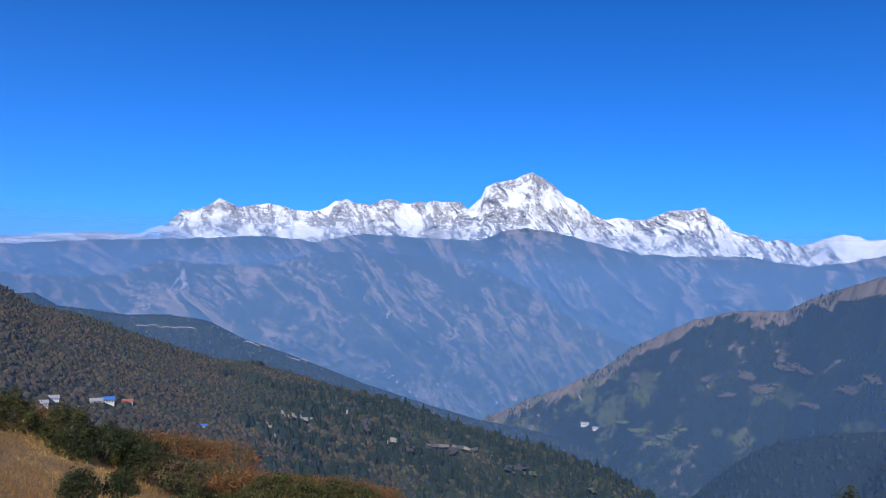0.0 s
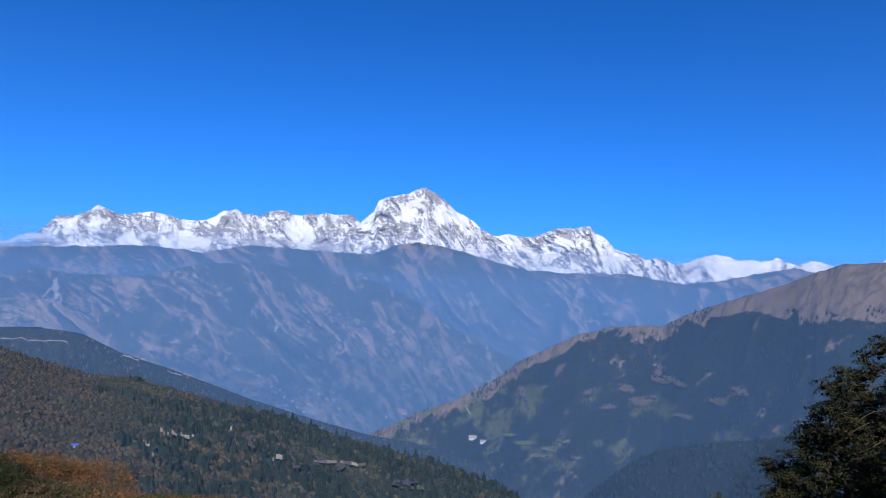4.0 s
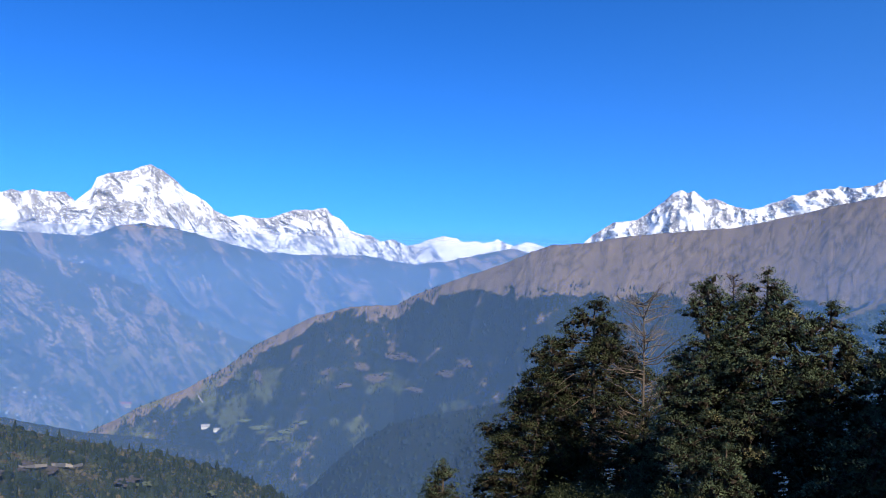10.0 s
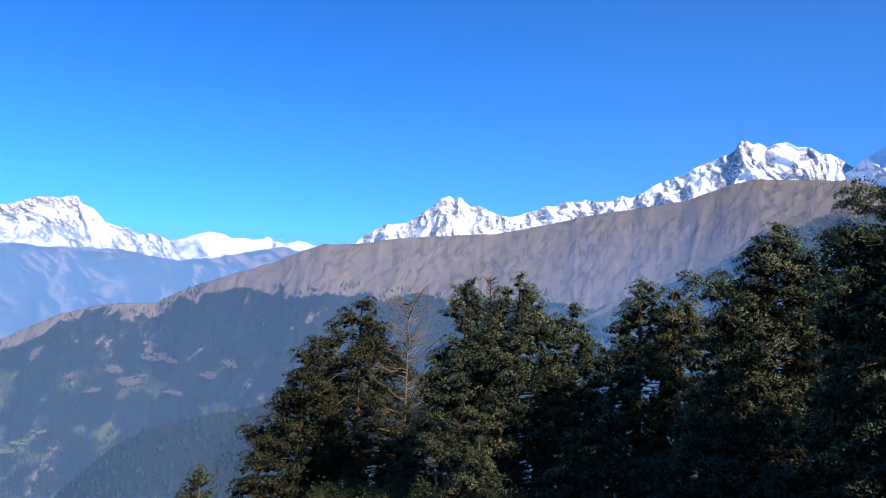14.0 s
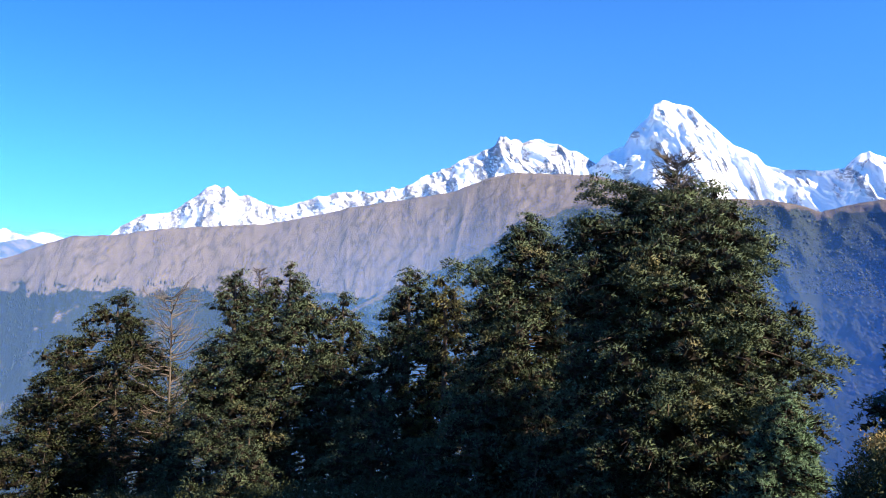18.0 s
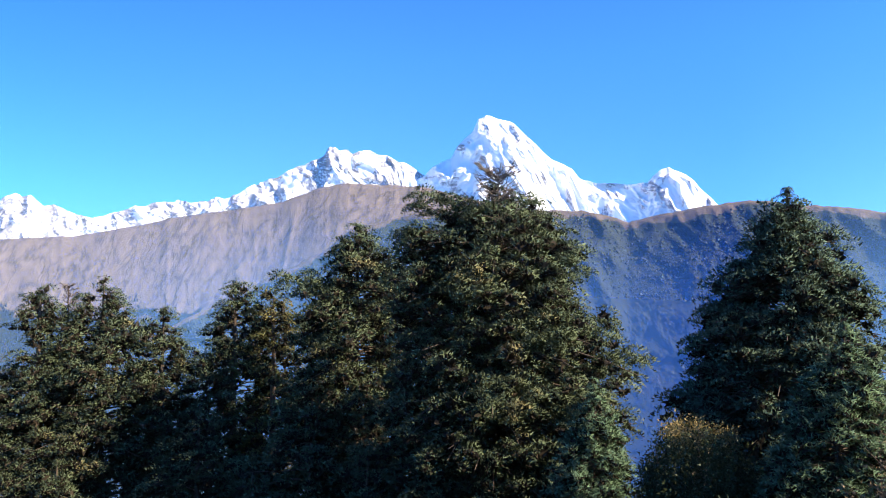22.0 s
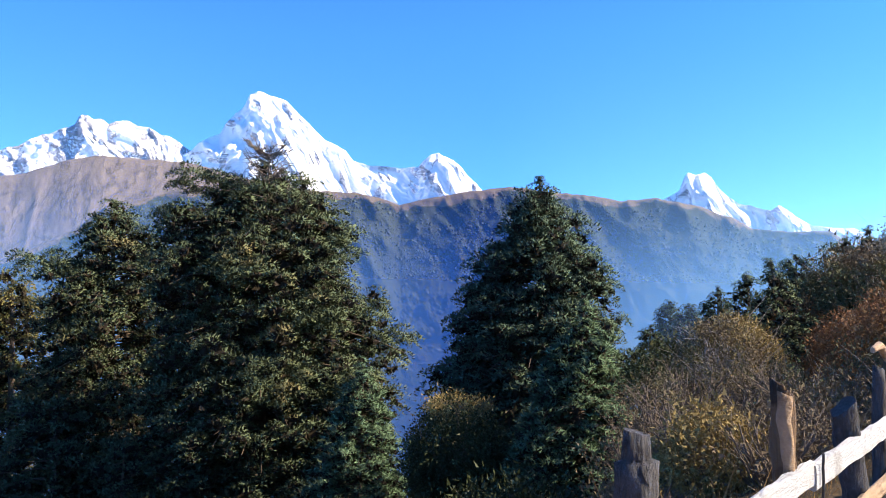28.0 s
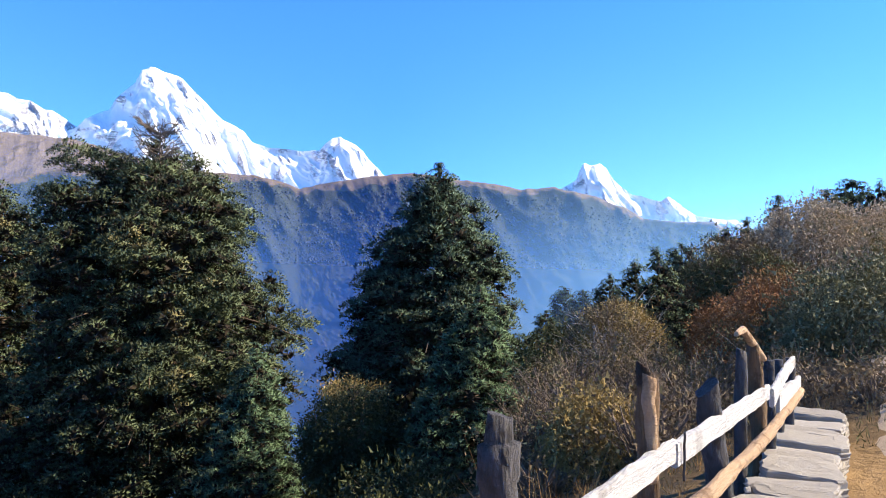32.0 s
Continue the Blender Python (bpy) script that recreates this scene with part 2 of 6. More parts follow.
def bark_material(name, a, b, scale=6.0):
    m = Mat(name, rough=0.95)
    v = m.coords(scale=(1, 1, 0.25))
    n = m.noise(v, scale, 6, 0.65, 0.3)
    return m.color(m.mix(n, a, b)).bump(n, 0.8, 0.04).m


M = {}
M["snow"] = snow_material("snow_and_rock", 0.14, 0.055)
M["snow_deep"] = snow_material("deep_snow", 0.03, 0.035)
M["mid"] = hill_material("far_slopes", (0.330, 0.250, 0.190), (0.040, 0.055, 0.040), (0.55, 0.50, 0.45), 0.30, None, 2.4, (0.18, 0.17, 0.09), 0.0, 0.05, veins=0.35, lee=0.10)
M["spur"] = hill_material("valley_slopes", (0.360, 0.275, 0.205), (0.040, 0.055, 0.040), (0.50, 0.46, 0.41), 0.32, None, 2.6, (0.20, 0.19, 0.10), 0.03, 0.05, veins=0.35, lee=0.10)
M["brown"] = hill_material("brown_ridge", (0.222, 0.170, 0.128), (0.020, 0.029, 0.021), (0.22, 0.16, 0.105), 0.58, -15.0, 2.4, (0.13, 0.14, 0.055), 0.05, 0.10, 18.0, veins=0.55, mottle=0.22, lee=0.12)
M["wood"] = hill_material("wooded_ridge", (0.20, 0.15, 0.10), (0.046, 0.057, 0.039), (0.30, 0.26, 0.20), 1.15, None, 3.0, None, 0.035, 0.05, 6.0, veins=0.25, lee=0.10)
M["hill"] = hill_material("wooded_hill", (0.13, 0.11, 0.075), (0.032, 0.042, 0.030), (0.36, 0.33, 0.28), 0.62, None, 3.0, None, 0.02, 0.1, veins=0.4)
M["forest"] = hill_material("forest_floor", (0.045, 0.045, 0.028), (0.025, 0.032, 0.020), (0.30, 0.25, 0.18), 0.70, None, 6.0)
M["left"] = hill_material("shrub_slope", (0.150, 0.118, 0.080), (0.065, 0.066, 0.042), (0.36, 0.31, 0.24), 0.60, None, 6.0)
M["ground"] = hill_material("dry_ground", (0.40, 0.25, 0.115), (0.22, 0.14, 0.065), (0.3, 0.2, 0.1), -0.35, None, 40.0, litter=(0.085, 0.062, 0.038))
M["needle"] = leaf_material("fir_needles", (0.020, 0.032, 0.018), (0.146, 0.182, 0.100), (0.19, 0.165, 0.08), 0.04, glow=0.05, rough=0.9, spread=0.22)
# darker copy of the fir needles: shade put into the colour of two trees
M["needle_shaded"] = leaf_material("shaded_fir_needles", (0.020, 0.028, 0.014), (0.085, 0.097, 0.045), (0.12, 0.10, 0.045), 0.08, glow=0.1, rough=0.9, spread=0.22)
M["bark"] = bark_material("fir_bark", (0.05, 0.038, 0.03), (0.17, 0.12, 0.085))


# ---- shapes ----
def hash3(i, j, k):
    h = (i * 374761393 + j * 668265263 + k * 2147483647) & 0xFFFFFFFF
    h = ((h ^ (h >> 13)) * 1274126177) & 0xFFFFFFFF
    return ((h ^ (h >> 16)) & 0xFFFF) / 65535.0


def value_noise(x, y, k=0):
    """Smooth noise from 0 to 1 on arrays."""
    i, j = np.floor(x).astype(np.int64), np.floor(y).astype(np.int64)
    u, v = x - i, y - j
    u, v = u * u * u * (u * (u * 6 - 15) + 10), v * v * v * (v * (v * 6 - 15) + 10)
    a, b = hash3(i, j, k), hash3(i + 1, j, k)
    c, d = hash3(i, j + 1, k), hash3(i + 1, j + 1, k)
    return (a * (1 - u) + b * u) * (1 - v) + (c * (1 - u) + d * u) * v


def fbm(x, y, octaves=5, gain=0.5, k=0, ridged=False):
    total, amp, norm = 0.0, 1.0, 0.0
    for o in range(octaves):
        n = value_noise(x * 2 ** o + 17.3 * o, y * 2 ** o - 9.1 * o, k + o)
        if ridged:
            n = 1 - np.abs(2 * n - 1)
        total, norm, amp = total + amp * n, norm + amp, amp * gain
    return total / norm


def mesh_object(name, verts, faces, material, smooth=False, normals=None):
    """An object from arrays of vertices and of faces that all have the same number of corners."""
    verts, faces = np.asarray(verts, np.float32), np.asarray(faces, np.int32)
    me = bpy.data.meshes.new(name)
    n, corners = faces.shape
    me.vertices.add(len(verts))
    me.vertices.foreach_set("co", verts.ravel())
    me.loops.add(n * corners)
    me.loops.foreach_set("vertex_index", faces.ravel())
    me.polygons.add(n)
    me.polygons.foreach_set("loop_start", np.arange(0, n * corners, corners, dtype=np.int32))
    me.polygons.foreach_set("use_smooth", np.full(n, smooth))
    me.update(calc_edges=True)
    if normals is not None:
        me.normals_split_custom_set_from_vertices(np.asarray(normals, np.float32))
    me.materials.append(material)
    return new(name, me)


def under(ob, parent):
    ob.parent = parent
    return ob


def grid_faces(rows, cols, wrap=False):
    i = np.arange((rows - 1) * cols).reshape(rows - 1, cols)
    i = i if wrap else i[:, :-1]
    r = i // cols
    right = r * cols + (i + 1) % cols
    return np.stack([i, right, right + cols, i + cols], -1).reshape(-1, 4)


def crest_line(points, az):
    p = np.array(points, float)
    return np.interp(az, p[:, 0], p[:, 1])


LAND = {}


def ridge(name, label, points, material, crest, foot, foot_z, step=0.12, rows=60, spur=60.0, relief=0.3, rough=0.10, power=1.0, seed=0, bend=0.0, back=0.6, teeth=0.08, skew=0.0, grain=1.0, spread=2.0, steps=0.7):
    """A mountain ridge: summits as (bearing, elevation angle) seen from the terrace, at the distance crest, its near foot at the distance foot.
    Spurs (metres apart) run down its face, slanting by skew; finer relief is eroded into them."""
    az = np.arange(points[0][0], points[-1][0] + step / 2, step)
    n = len(az)
    a = np.radians(az)
    el = crest_line(points, az) + teeth * (fbm(az * 1.9, az * 0 + 3.3, 5, 0.72, seed + 5) - 0.5) * 2
    rc = (crest(az) if callable(crest) else np.full(n, float(crest))) * (1 + bend * (fbm(az / 7.0, az * 0 + seed, 3, 0.5, seed) - 0.5))
    rf = foot(az) if callable(foot) else np.full(n, float(foot))
    zc = 1.6 + rc * np.tan(np.radians(el))
    base = foot_z(az) if callable(foot_z) else np.full(n, float(foot_z))
    tall = np.maximum(np.abs(zc - base), 0.25 * (rc - rf))
    v = np.linspace(0, 1, rows)[:, None]
    r = rf + (rc - rf) * v
    # summits carry down the face as buttresses that wander sideways
    wander = (fbm(az[None, :] / 5.0 + 0 * v, v * 3.0 + 0 * a, 3, 0.5, seed + 21) - 0.5) * spread * 2 * (1 - v) + skew * (1 - v)
    top = np.interp(az[None, :] + wander, az, zc)
    soft = np.interp(az[None, :] + wander * 0.5, az, np.convolve(np.pad(zc, 40, mode="edge"), np.ones(81) / 81, "valid"))
    carry = (1 - v) ** 0.7
    body = base + (top * (1 - carry) + soft * carry - base) * v ** power
    x, y = r * np.sin(a), r * np.cos(a)
    run = az * np.radians(1) * rc / spur + 0.8 * skew * np.radians(1) * rc / spur * (1 - v)
    warp = fbm(x / spur * 0.6, y / spur * 0.6, 3, 0.5, seed + 11) - 0.5
    ribs = fbm(run + (0.6 + 0.5 * steps) * warp, v * steps + 5 + 0.6 * warp, 4, 0.5, seed, ridged=True) - 0.62
    wx, wy = x / spur * 2.2 * grain + 1.2 * warp, y / spur * 2.2 * grain - 1.2 * warp
    small = fbm(wx, wy, 6, 0.55, seed + 7, ridged=True) - 0.62
    bell = np.minimum(1, (v * (1 - v) * 4) ** 0.7)
    near_crest = np.minimum(1, (1 - v) * 9 + 0.10)
    z = body + tall * (relief * ribs * bell + rough * small * near_crest * np.minimum(1, v * 4))
    cap = 1.6 + r * np.tan(np.radians(el - 0.10 * np.minimum(1, (1 - v) * 8)))
    z = np.where(v < 1, np.minimum(z, cap), zc)
    # the far side drops away
    behind = np.linspace(0, 1, rows // 6 + 2)[1:, None]
    rb = rc + behind * (rc - rf) * back
    zb = zc - tall * behind * 0.9
    zz, rr = np.vstack([z, zb]), np.vstack([r, rb])
    pts = np.stack([rr * np.sin(a), rr * np.cos(a), zz], -1)
    LAND[name] = (az, pts[:rows])
    ob = mesh_object(name, pts.reshape(-1, 3), grid_faces(len(rr), n)[:, ::-1], material, smooth=True)
    # ribs and gullies, for the plants that keep to them
    form = ribs * 1.6 + small * 0.7
    form = np.vstack([form, np.zeros_like(zb)])
    ob.data.attributes.new("rib", "FLOAT", "POINT").data.foreach_set("value", form.astype(np.float32).ravel())
    along = np.vstack([az * np.radians(1) * rc * (1 + 0 * v) + 0.9 * skew * np.radians(1) * rc * (1 - v) + 40 * warp, az * np.radians(1) * rc + 0 * zb])
    up = np.vstack([v * (rc - rf), (rc - rf) * (1 + behind)])
    sheet = np.stack([along, up, 0 * up], -1)
    ob.data.attributes.new("sheet", "FLOAT_VECTOR", "POINT").data.foreach_set("vector", sheet.astype(np.float32).ravel())
    ob.data.attributes.new("drop", "FLOAT", "POINT").data.foreach_set("value", (zc - zz).astype(np.float32).ravel())
    tagged(ob, label, "mountain", kind="structure")
    return ob


def crags(x, y, octaves=6, seed=0, gain=0.5):
    """Sharp-crested ribs that branch into smaller ones, 0 to 1 on arrays."""
    total, norm, amp, weight = 0.0, 0.0, 1.0, 1.0
    for o in range(octaves):
        n = (1 - np.abs(2 * value_noise(x, y, seed + 13 * o) - 1)) ** 1.6 * weight
        weight = np.clip(n * 1.9, 0.15, 1)
        total, norm, amp = total + amp * n, norm + amp, amp * gain
        x, y = 1.95 * x - 0.62 * y + 7.1, 0.62 * x + 1.95 * y - 3.7
    return total / norm


def massif(name, label, points, material, crest, low, slope=0.9, depth=120.0, spur=170.0, lean=0.3, stretch=1.8, step=0.07, rows=90, jag=0.10, seed=0, buttress=0.5, back=500.0, gain=0.52):
    """A mountain as it rises before the terrace: its crest as (bearing, elevation angle) at the distance crest, its foot at the elevation angle low.
    slope: metres that the face comes nearer with each metre of drop; depth, spur: how far ribs stand out and how far they lie apart (m); lean: how far they slant to one side on the way down."""
    az = np.arange(points[0][0], points[-1][0] + step / 2, step)
    a, one = np.radians(az), np.ones(len(az))
    rc = crest(az) if callable(crest) else crest * one
    bottom = low(az) if callable(low) else low * one
    line = crest_line(points, az)
    tooth = crags(az * 0.9 + seed, az * 0 + 3.3, 6, seed, 0.68)
    el_c = line + jag * (tooth - np.convolve(np.pad(tooth, 12, mode="edge"), np.ones(25) / 25, "valid")) * 2
    mean = float(np.mean(rc))
    v = np.linspace(0, 1, rows)[:, None]
    el = bottom + (el_c - bottom) * v
    down = np.radians(el_c - el) * mean
    u = a * mean + 0 * v
    h = np.radians(el) * mean
    wx = fbm(u / spur * 0.45, h / spur * 0.45, 3, 0.5, seed + 31) - 0.5
    wy = fbm(u / spur * 0.45 + 40, h / spur * 0.45, 3, 0.5, seed + 37) - 0.5
    slant = u - lean * down
    form = crags(slant / spur + 1.1 * wx, down / (spur * stretch) + 1.1 * wy + seed, 7, seed, gain)
    large = fbm(slant / spur * 0.33 + 9, down / (spur * stretch) * 0.4, 2, 0.5, seed + 41, ridged=True)
    wide = np.convolve(np.pad(line, 60, mode="edge"), np.ones(121) / 121, "valid")
    stand = np.interp(az - np.degrees(lean * down / mean) + 1.6 * wx, az, line - wide) * np.radians(1) * mean
    out = depth * (form - 0.35) + 0.8 * depth * (large - 0.5) + buttress * stand
    edge = np.minimum(1, down / (0.25 * spur) + 0.25)
    r = np.maximum(rc - slope * down - out * edge, 0.42 * rc)
    z = 1.6 + r * np.tan(np.radians(el))
    behind = np.linspace(0, 1, 6)[1:, None]
    rb = r[-1] + behind * back
    zb = z[-1] - behind * back * 0.9
    pts = np.stack([np.vstack([r, rb]) * np.sin(a), np.vstack([r, rb]) * np.cos(a), np.vstack([z, zb])], -1)
    LAND[name] = (az, pts[:rows])
    ob = mesh_object(name, pts.reshape(-1, 3), grid_faces(rows + 5, len(az))[:, ::-1], material, smooth=True)
    # flanks that face away from the noon sun, ribs and hollows: where rock shows and woods grow
    du = np.gradient(out, axis=1) / (np.radians(step) * mean)
    soft = np.clip(du, -2.0, 2.0) * 0.5
    zero = 0 * zb
    for key, val in (("rib", np.vstack([(form - 0.45) * 2, zero])), ("lee", np.vstack([soft, zero])), ("drop", np.vstack([down, zero + 200]))):
        ob.data.attributes.new(key, "FLOAT", "POINT").data.foreach_set("value", val.astype(np.float32).ravel())
    sheet = np.stack([np.vstack([slant, u[:1] + zero]), np.vstack([h, h[-1] + behind * back]), np.zeros((rows + 5, len(az)))], -1)
    ob.data.attributes.new("sheet", "FLOAT_VECTOR", "POINT").data.foreach_set("vector", sheet.astype(np.float32).ravel())
    return tagged(ob, label, "mountain", kind="structure")


def on_slope(name, az, el):
    """Where the line of sight at this bearing and elevation angle meets a slope: its place."""
    line, pts = LAND[name]
    col = pts[:, int(np.argmin(np.abs(line - az)))]
    angle = np.degrees(np.arctan2(col[:, 2] - 1.6, np.hypot(col[:, 0], col[:, 1])))
    k = int(np.argmax(angle >= el)) if (angle >= el).any() else len(col) - 1
    return Vector(col[k])


# ---- ground ----
def fall(az):
    """How steeply the ground drops with distance, by bearing."""
    return np.interp(az, [-180, -150, -60, -30, -24, -18, -10, 0, 70, 85, 100, 106, 112, 118, 123, 130, 150, 180], [0.0, 0.0, 0.12, 0.150, 0.200, 0.262, 0.36, 0.40, 0.34, 0.29, 0.22, 0.14, 0.08, 0.035, -0.02, -0.05, -0.05, 0.0])


def ground_z(x, y):
    r, az = np.hypot(x, y), np.degrees(np.arctan2(x, y))
    u = np.clip((r - 2.2) / 60, 0, 1)
    # the grassy knoll: steep at first, then a shoulder
    bulge = np.interp(az, [-70, -40, -29, -24, -18, -10], [0, 0.2, 0.3, 0.22, 0.12, 0])
    near = -fall(az) * 60 * (u + bulge * np.sin(np.pi * u))
    far = -np.interp(r, [0, 62, 300, 900, 2000, 6000], [0, 0, 95, 290, 430, 560])
    bumps = (fbm(x / 3.0, y / 3.0, 4) - 0.5) * 0.35 * np.clip((r - 2) / 6, 0, 1)
    return near + far + bumps + (fbm(x / 40.0, y / 40.0, 3, 0.5, 9) - 0.5) * np.clip(r - 20, 0, 200) * 0.04


def build_ground():
    n = 360
    rad = np.concatenate([[0.0], 0.5 * 1.075 ** np.arange(0, 126)])
    rad = rad[rad < 4900]
    a = np.radians(np.arange(n) * 360.0 / n)
    x, y = rad[:, None] * np.sin(a), rad[:, None] * np.cos(a)
    pts = np.stack([x, y, ground_z(x, y)], -1).reshape(-1, 3)
    ob = mesh_object("ground", pts, grid_faces(len(rad), n, wrap=True)[:, ::-1], M["ground"], smooth=True)
    tagged(ob, "hillside of dry golden grass and earth falling to the valley", "ground", kind="structure")


build_ground()

# ---- mountains ----
DHAULA_WEST = [(-20.1, 2.2), (-19.4, 2.96), (-18.8, 3.71), (-17.6, 3.8), (-16.9, 4.2), (-16.3, 4.66), (-15.5, 4.3), (-15.0, 4.1), (-13.5, 4.31), (-12.9, 4.47), (-11.9, 4.3), (-11.1, 4.03), (-9.4, 4.05), (-8.6, 4.42), (-8.1, 4.85), (-7.3, 4.98), (-6.5, 4.74), (-5.4, 4.68), (-4.7, 5.05), (-3.9, 5.17), (-3.3, 4.92), (-2.6, 4.83), (-2.0, 5.1), (-1.4, 4.93), (-0.8, 5.16), (-0.2, 5.03), (1.1, 5.17), (1.7, 4.53), (2.6, 3.6), (3.6, 2.6)]
DHAULA = [(0.2, 3.0), (1.1, 3.9), (1.7, 4.53), (2.3, 5.14), (2.7, 5.49), (3.0, 6.25), (3.7, 6.58), (5.2, 6.89), (5.7, 7.2), (6.4, 7.39), (7.2, 7.01), (7.9, 6.53), (8.8, 5.72), (10.1, 5.09), (10.7, 4.44), (11.8, 4.02), (12.6, 4.21), (13.5, 4.06), (14.5, 4.05), (15.7, 4.54), (16.5, 4.77), (17.6, 4.79), (18.6, 5.01), (19.1, 4.45), (19.8, 4.13), (20.4, 3.41), (21.4, 3.07), (22.0, 3.08), (22.6, 2.65), (23.6, 2.83), (24.7, 2.38), (26.0, 1.7)]
DHAULA_EAST = [(23.0, 1.6), (24.7, 2.38), (25.3, 2.51), (26.1, 2.85), (27.4, 3.19), (28.3, 3.05), (28.8, 2.78), (29.7, 2.88), (30.3, 2.73), (31.0, 2.86), (31.3, 3.06), (31.7, 2.87), (32.6, 2.58), (33.6, 2.9), (34.7, 2.62), (35.6, 2.2), (36.8, 2.2), (38.2, 1.5)]
NILGIRI = [(35.7, 1.5), (37.2, 2.5), (38.4, 3.6), (39.8, 4.44), (41.4, 4.61), (42.2, 5.19), (43.3, 6.0), (43.8, 6.48), (44.4, 6.8), (44.9, 6.53), (45.3, 6.71), (46.1, 6.0), (46.7, 6.15), (47.5, 5.77), (48.5, 5.45), (49.6, 5.2), (51.2, 4.8), (53.0, 4.4), (55.0, 3.6)]
ANNAPURNA_WEST = [(46.0, 3.6), (48.0, 4.9), (49.2, 5.4), (50.4, 5.75), (51.7, 6.3), (52.4, 6.25), (52.9, 6.58), (54.3, 6.71), (54.5, 6.88), (54.8, 6.66), (56.6, 6.81), (57.1, 7.14), (57.7, 7.05), (58.4, 7.27), (59.3, 7.97), (59.9, 8.08), (60.8, 8.55), (61.4, 8.69), (62.0, 9.15), (63.0, 9.55), (64.1, 10.07), (64.7, 10.29), (65.1, 10.99), (65.5, 11.05), (65.9, 10.74), (66.3, 10.83), (66.8, 10.56), (67.4, 10.74), (68.1, 10.8), (68.8, 10.49), (69.4, 10.47), (70.2, 10.03), (70.8, 9.88), (71.3, 9.55), (72.2, 9.03), (74.0, 8.2), (77.0, 7.0)]
ANNAPURNA_SOUTH = [(69.0, 7.2), (71.0, 8.3), (72.2, 9.03), (72.7, 9.57), (73.4, 9.99), (74.1, 10.2), (74.6, 11.11), (75.3, 11.82), (75.8, 12.23), (76.2, 13.05), (76.8, 13.42), (77.6, 13.13), (78.8, 12.83), (79.5, 12.13), (80.8, 10.88), (81.6, 10.12), (83.1, 9.39), (83.7, 8.63), (84.9, 8.27), (86.2, 8.23), (87.2, 8.12), (88.5, 8.21), (88.9, 8.69), (89.5, 9.12), (90.0, 9.26), (90.5, 8.95), (91.1, 8.68), (91.7, 8.21), (92.1, 7.67), (92.6, 7.16), (93.1, 6.61), (94.4, 5.4), (96.5, 3.0)]
FISHTAIL = [(103.5, 3.6), (104.9, 5.0), (105.5, 5.5), (105.9, 5.3), (106.9, 5.8), (107.4, 6.1), (107.8, 7.1), (108.0, 7.35), (108.5, 7.15), (109.1, 7.3), (109.6, 6.9), (110.1, 6.1), (110.6, 5.6), (111.4, 5.0), (112.1, 4.9), (112.8, 4.6), (113.4, 4.5), (113.9, 4.85), (114.4, 4.5), (115.1, 3.9), (115.9, 3.4), (117.0, 3.2), (118.4, 3.1), (119.4, 2.6), (120.5, 1.5)]
WEST = [(-30.1, 1.3), (-27.1, 1.6), (-24.9, 1.8), (-22.5, 1.9), (-20.6, 1.6)]
MID = [(-33.0, 0.7), (-29.8, 0.8), (-24.9, 1.3), (-19.5, 1.6), (-13.0, 2.1), (-9.3, 1.8), (-6.0, 2.5), (-2.7, 2.4), (0.6, 2.3), (2.7, 2.3), (4.6, 3.1), (6.4, 3.3), (8.9, 2.9), (11.5, 2.2), (14.2, 1.6), (17.0, 1.5), (24.3, 1.1), (30.1, 0.5)]
SPUR = [(-33.0, -1.1), (-29.7, -1.0), (-25.8, -1.2), (-22.7, -1.0), (-20.9, -0.2), (-19.7, 0.2), (-17.6, -0.1), (-13.3, -0.1), (-9.3, 1.0), (-6.0, 1.2), (-1.8, 1.0), (2.8, 0.3), (6.1, -1.0), (9.1, -3.0), (12.4, -4.5), (17.1, -5.9), (24.1, -9.0)]
BACK = [(10.0, 1.4), (17.3, 1.5), (21.4, 1.6), (25.1, 1.0), (28.0, 1.4), (30.5, 2.0), (32.5, 2.4), (33.9, 2.0), (36.4, 1.2), (40.2, 0.5)]
BROWN = [(2.0, -11.2), (4.7, -10.1), (6.4, -9.2), (9.3, -8.1), (12.0, -6.6), (13.9, -5.1), (16.7, -3.6), (18.2, -2.9), (20.7, -2.2), (24.0, -2.0), (25.6, -1.1), (28.9, 0.2), (31.5, 1.1), (33.5, 2.0), (35.2, 2.7), (38.0, 2.9), (40.4, 3.4), (44.3, 3.8), (48.0, 4.1), (51.3, 4.8), (54.4, 5.6), (58.4, 6.3), (61.7, 6.9), (64.1, 7.9), (66.4, 8.4), (68.4, 8.3), (72.1, 8.2), (74.3, 7.6), (78.4, 6.6), (84.4, 5.0)]
WOOD = [(50.2, -4.0), (53.2, -2.6), (56.5, -0.8), (60.6, 1.3), (64.9, 3.4), (66.7, 5.0), (72.5, 6.5), (76.4, 6.7), (80.8, 6.4), (83.8, 6.3), (85.4, 6.0), (87.1, 5.4), (88.3, 5.7), (91.6, 6.3), (95.3, 6.7), (98.0, 6.3), (101.3, 5.9), (103.3, 5.5), (105.8, 5.6), (108.6, 5.0), (111.0, 4.0), (112.2, 3.3), (114.5, 3.0), (117.1, 3.0), (118.7, 1.4), (124.6, -1.0), (135.6, -2.0)]
LEFT = [(-46.2, 1.0), (-36.2, -0.4), (-29.7, -1.8), (-27.7, -3.1), (-24.7, -3.8), (-21.1, -5.1), (-18.1, -6.1), (-16.2, -6.7), (-13.5, -7.0), (-10.7, -7.7), (-7.3, -8.7), (-3.1, -9.6), (1.1, -10.9), (5.2, -11.9), (9.3, -12.8), (12.7, -13.9), (15.4, -15.1), (18.1, -16.5)]
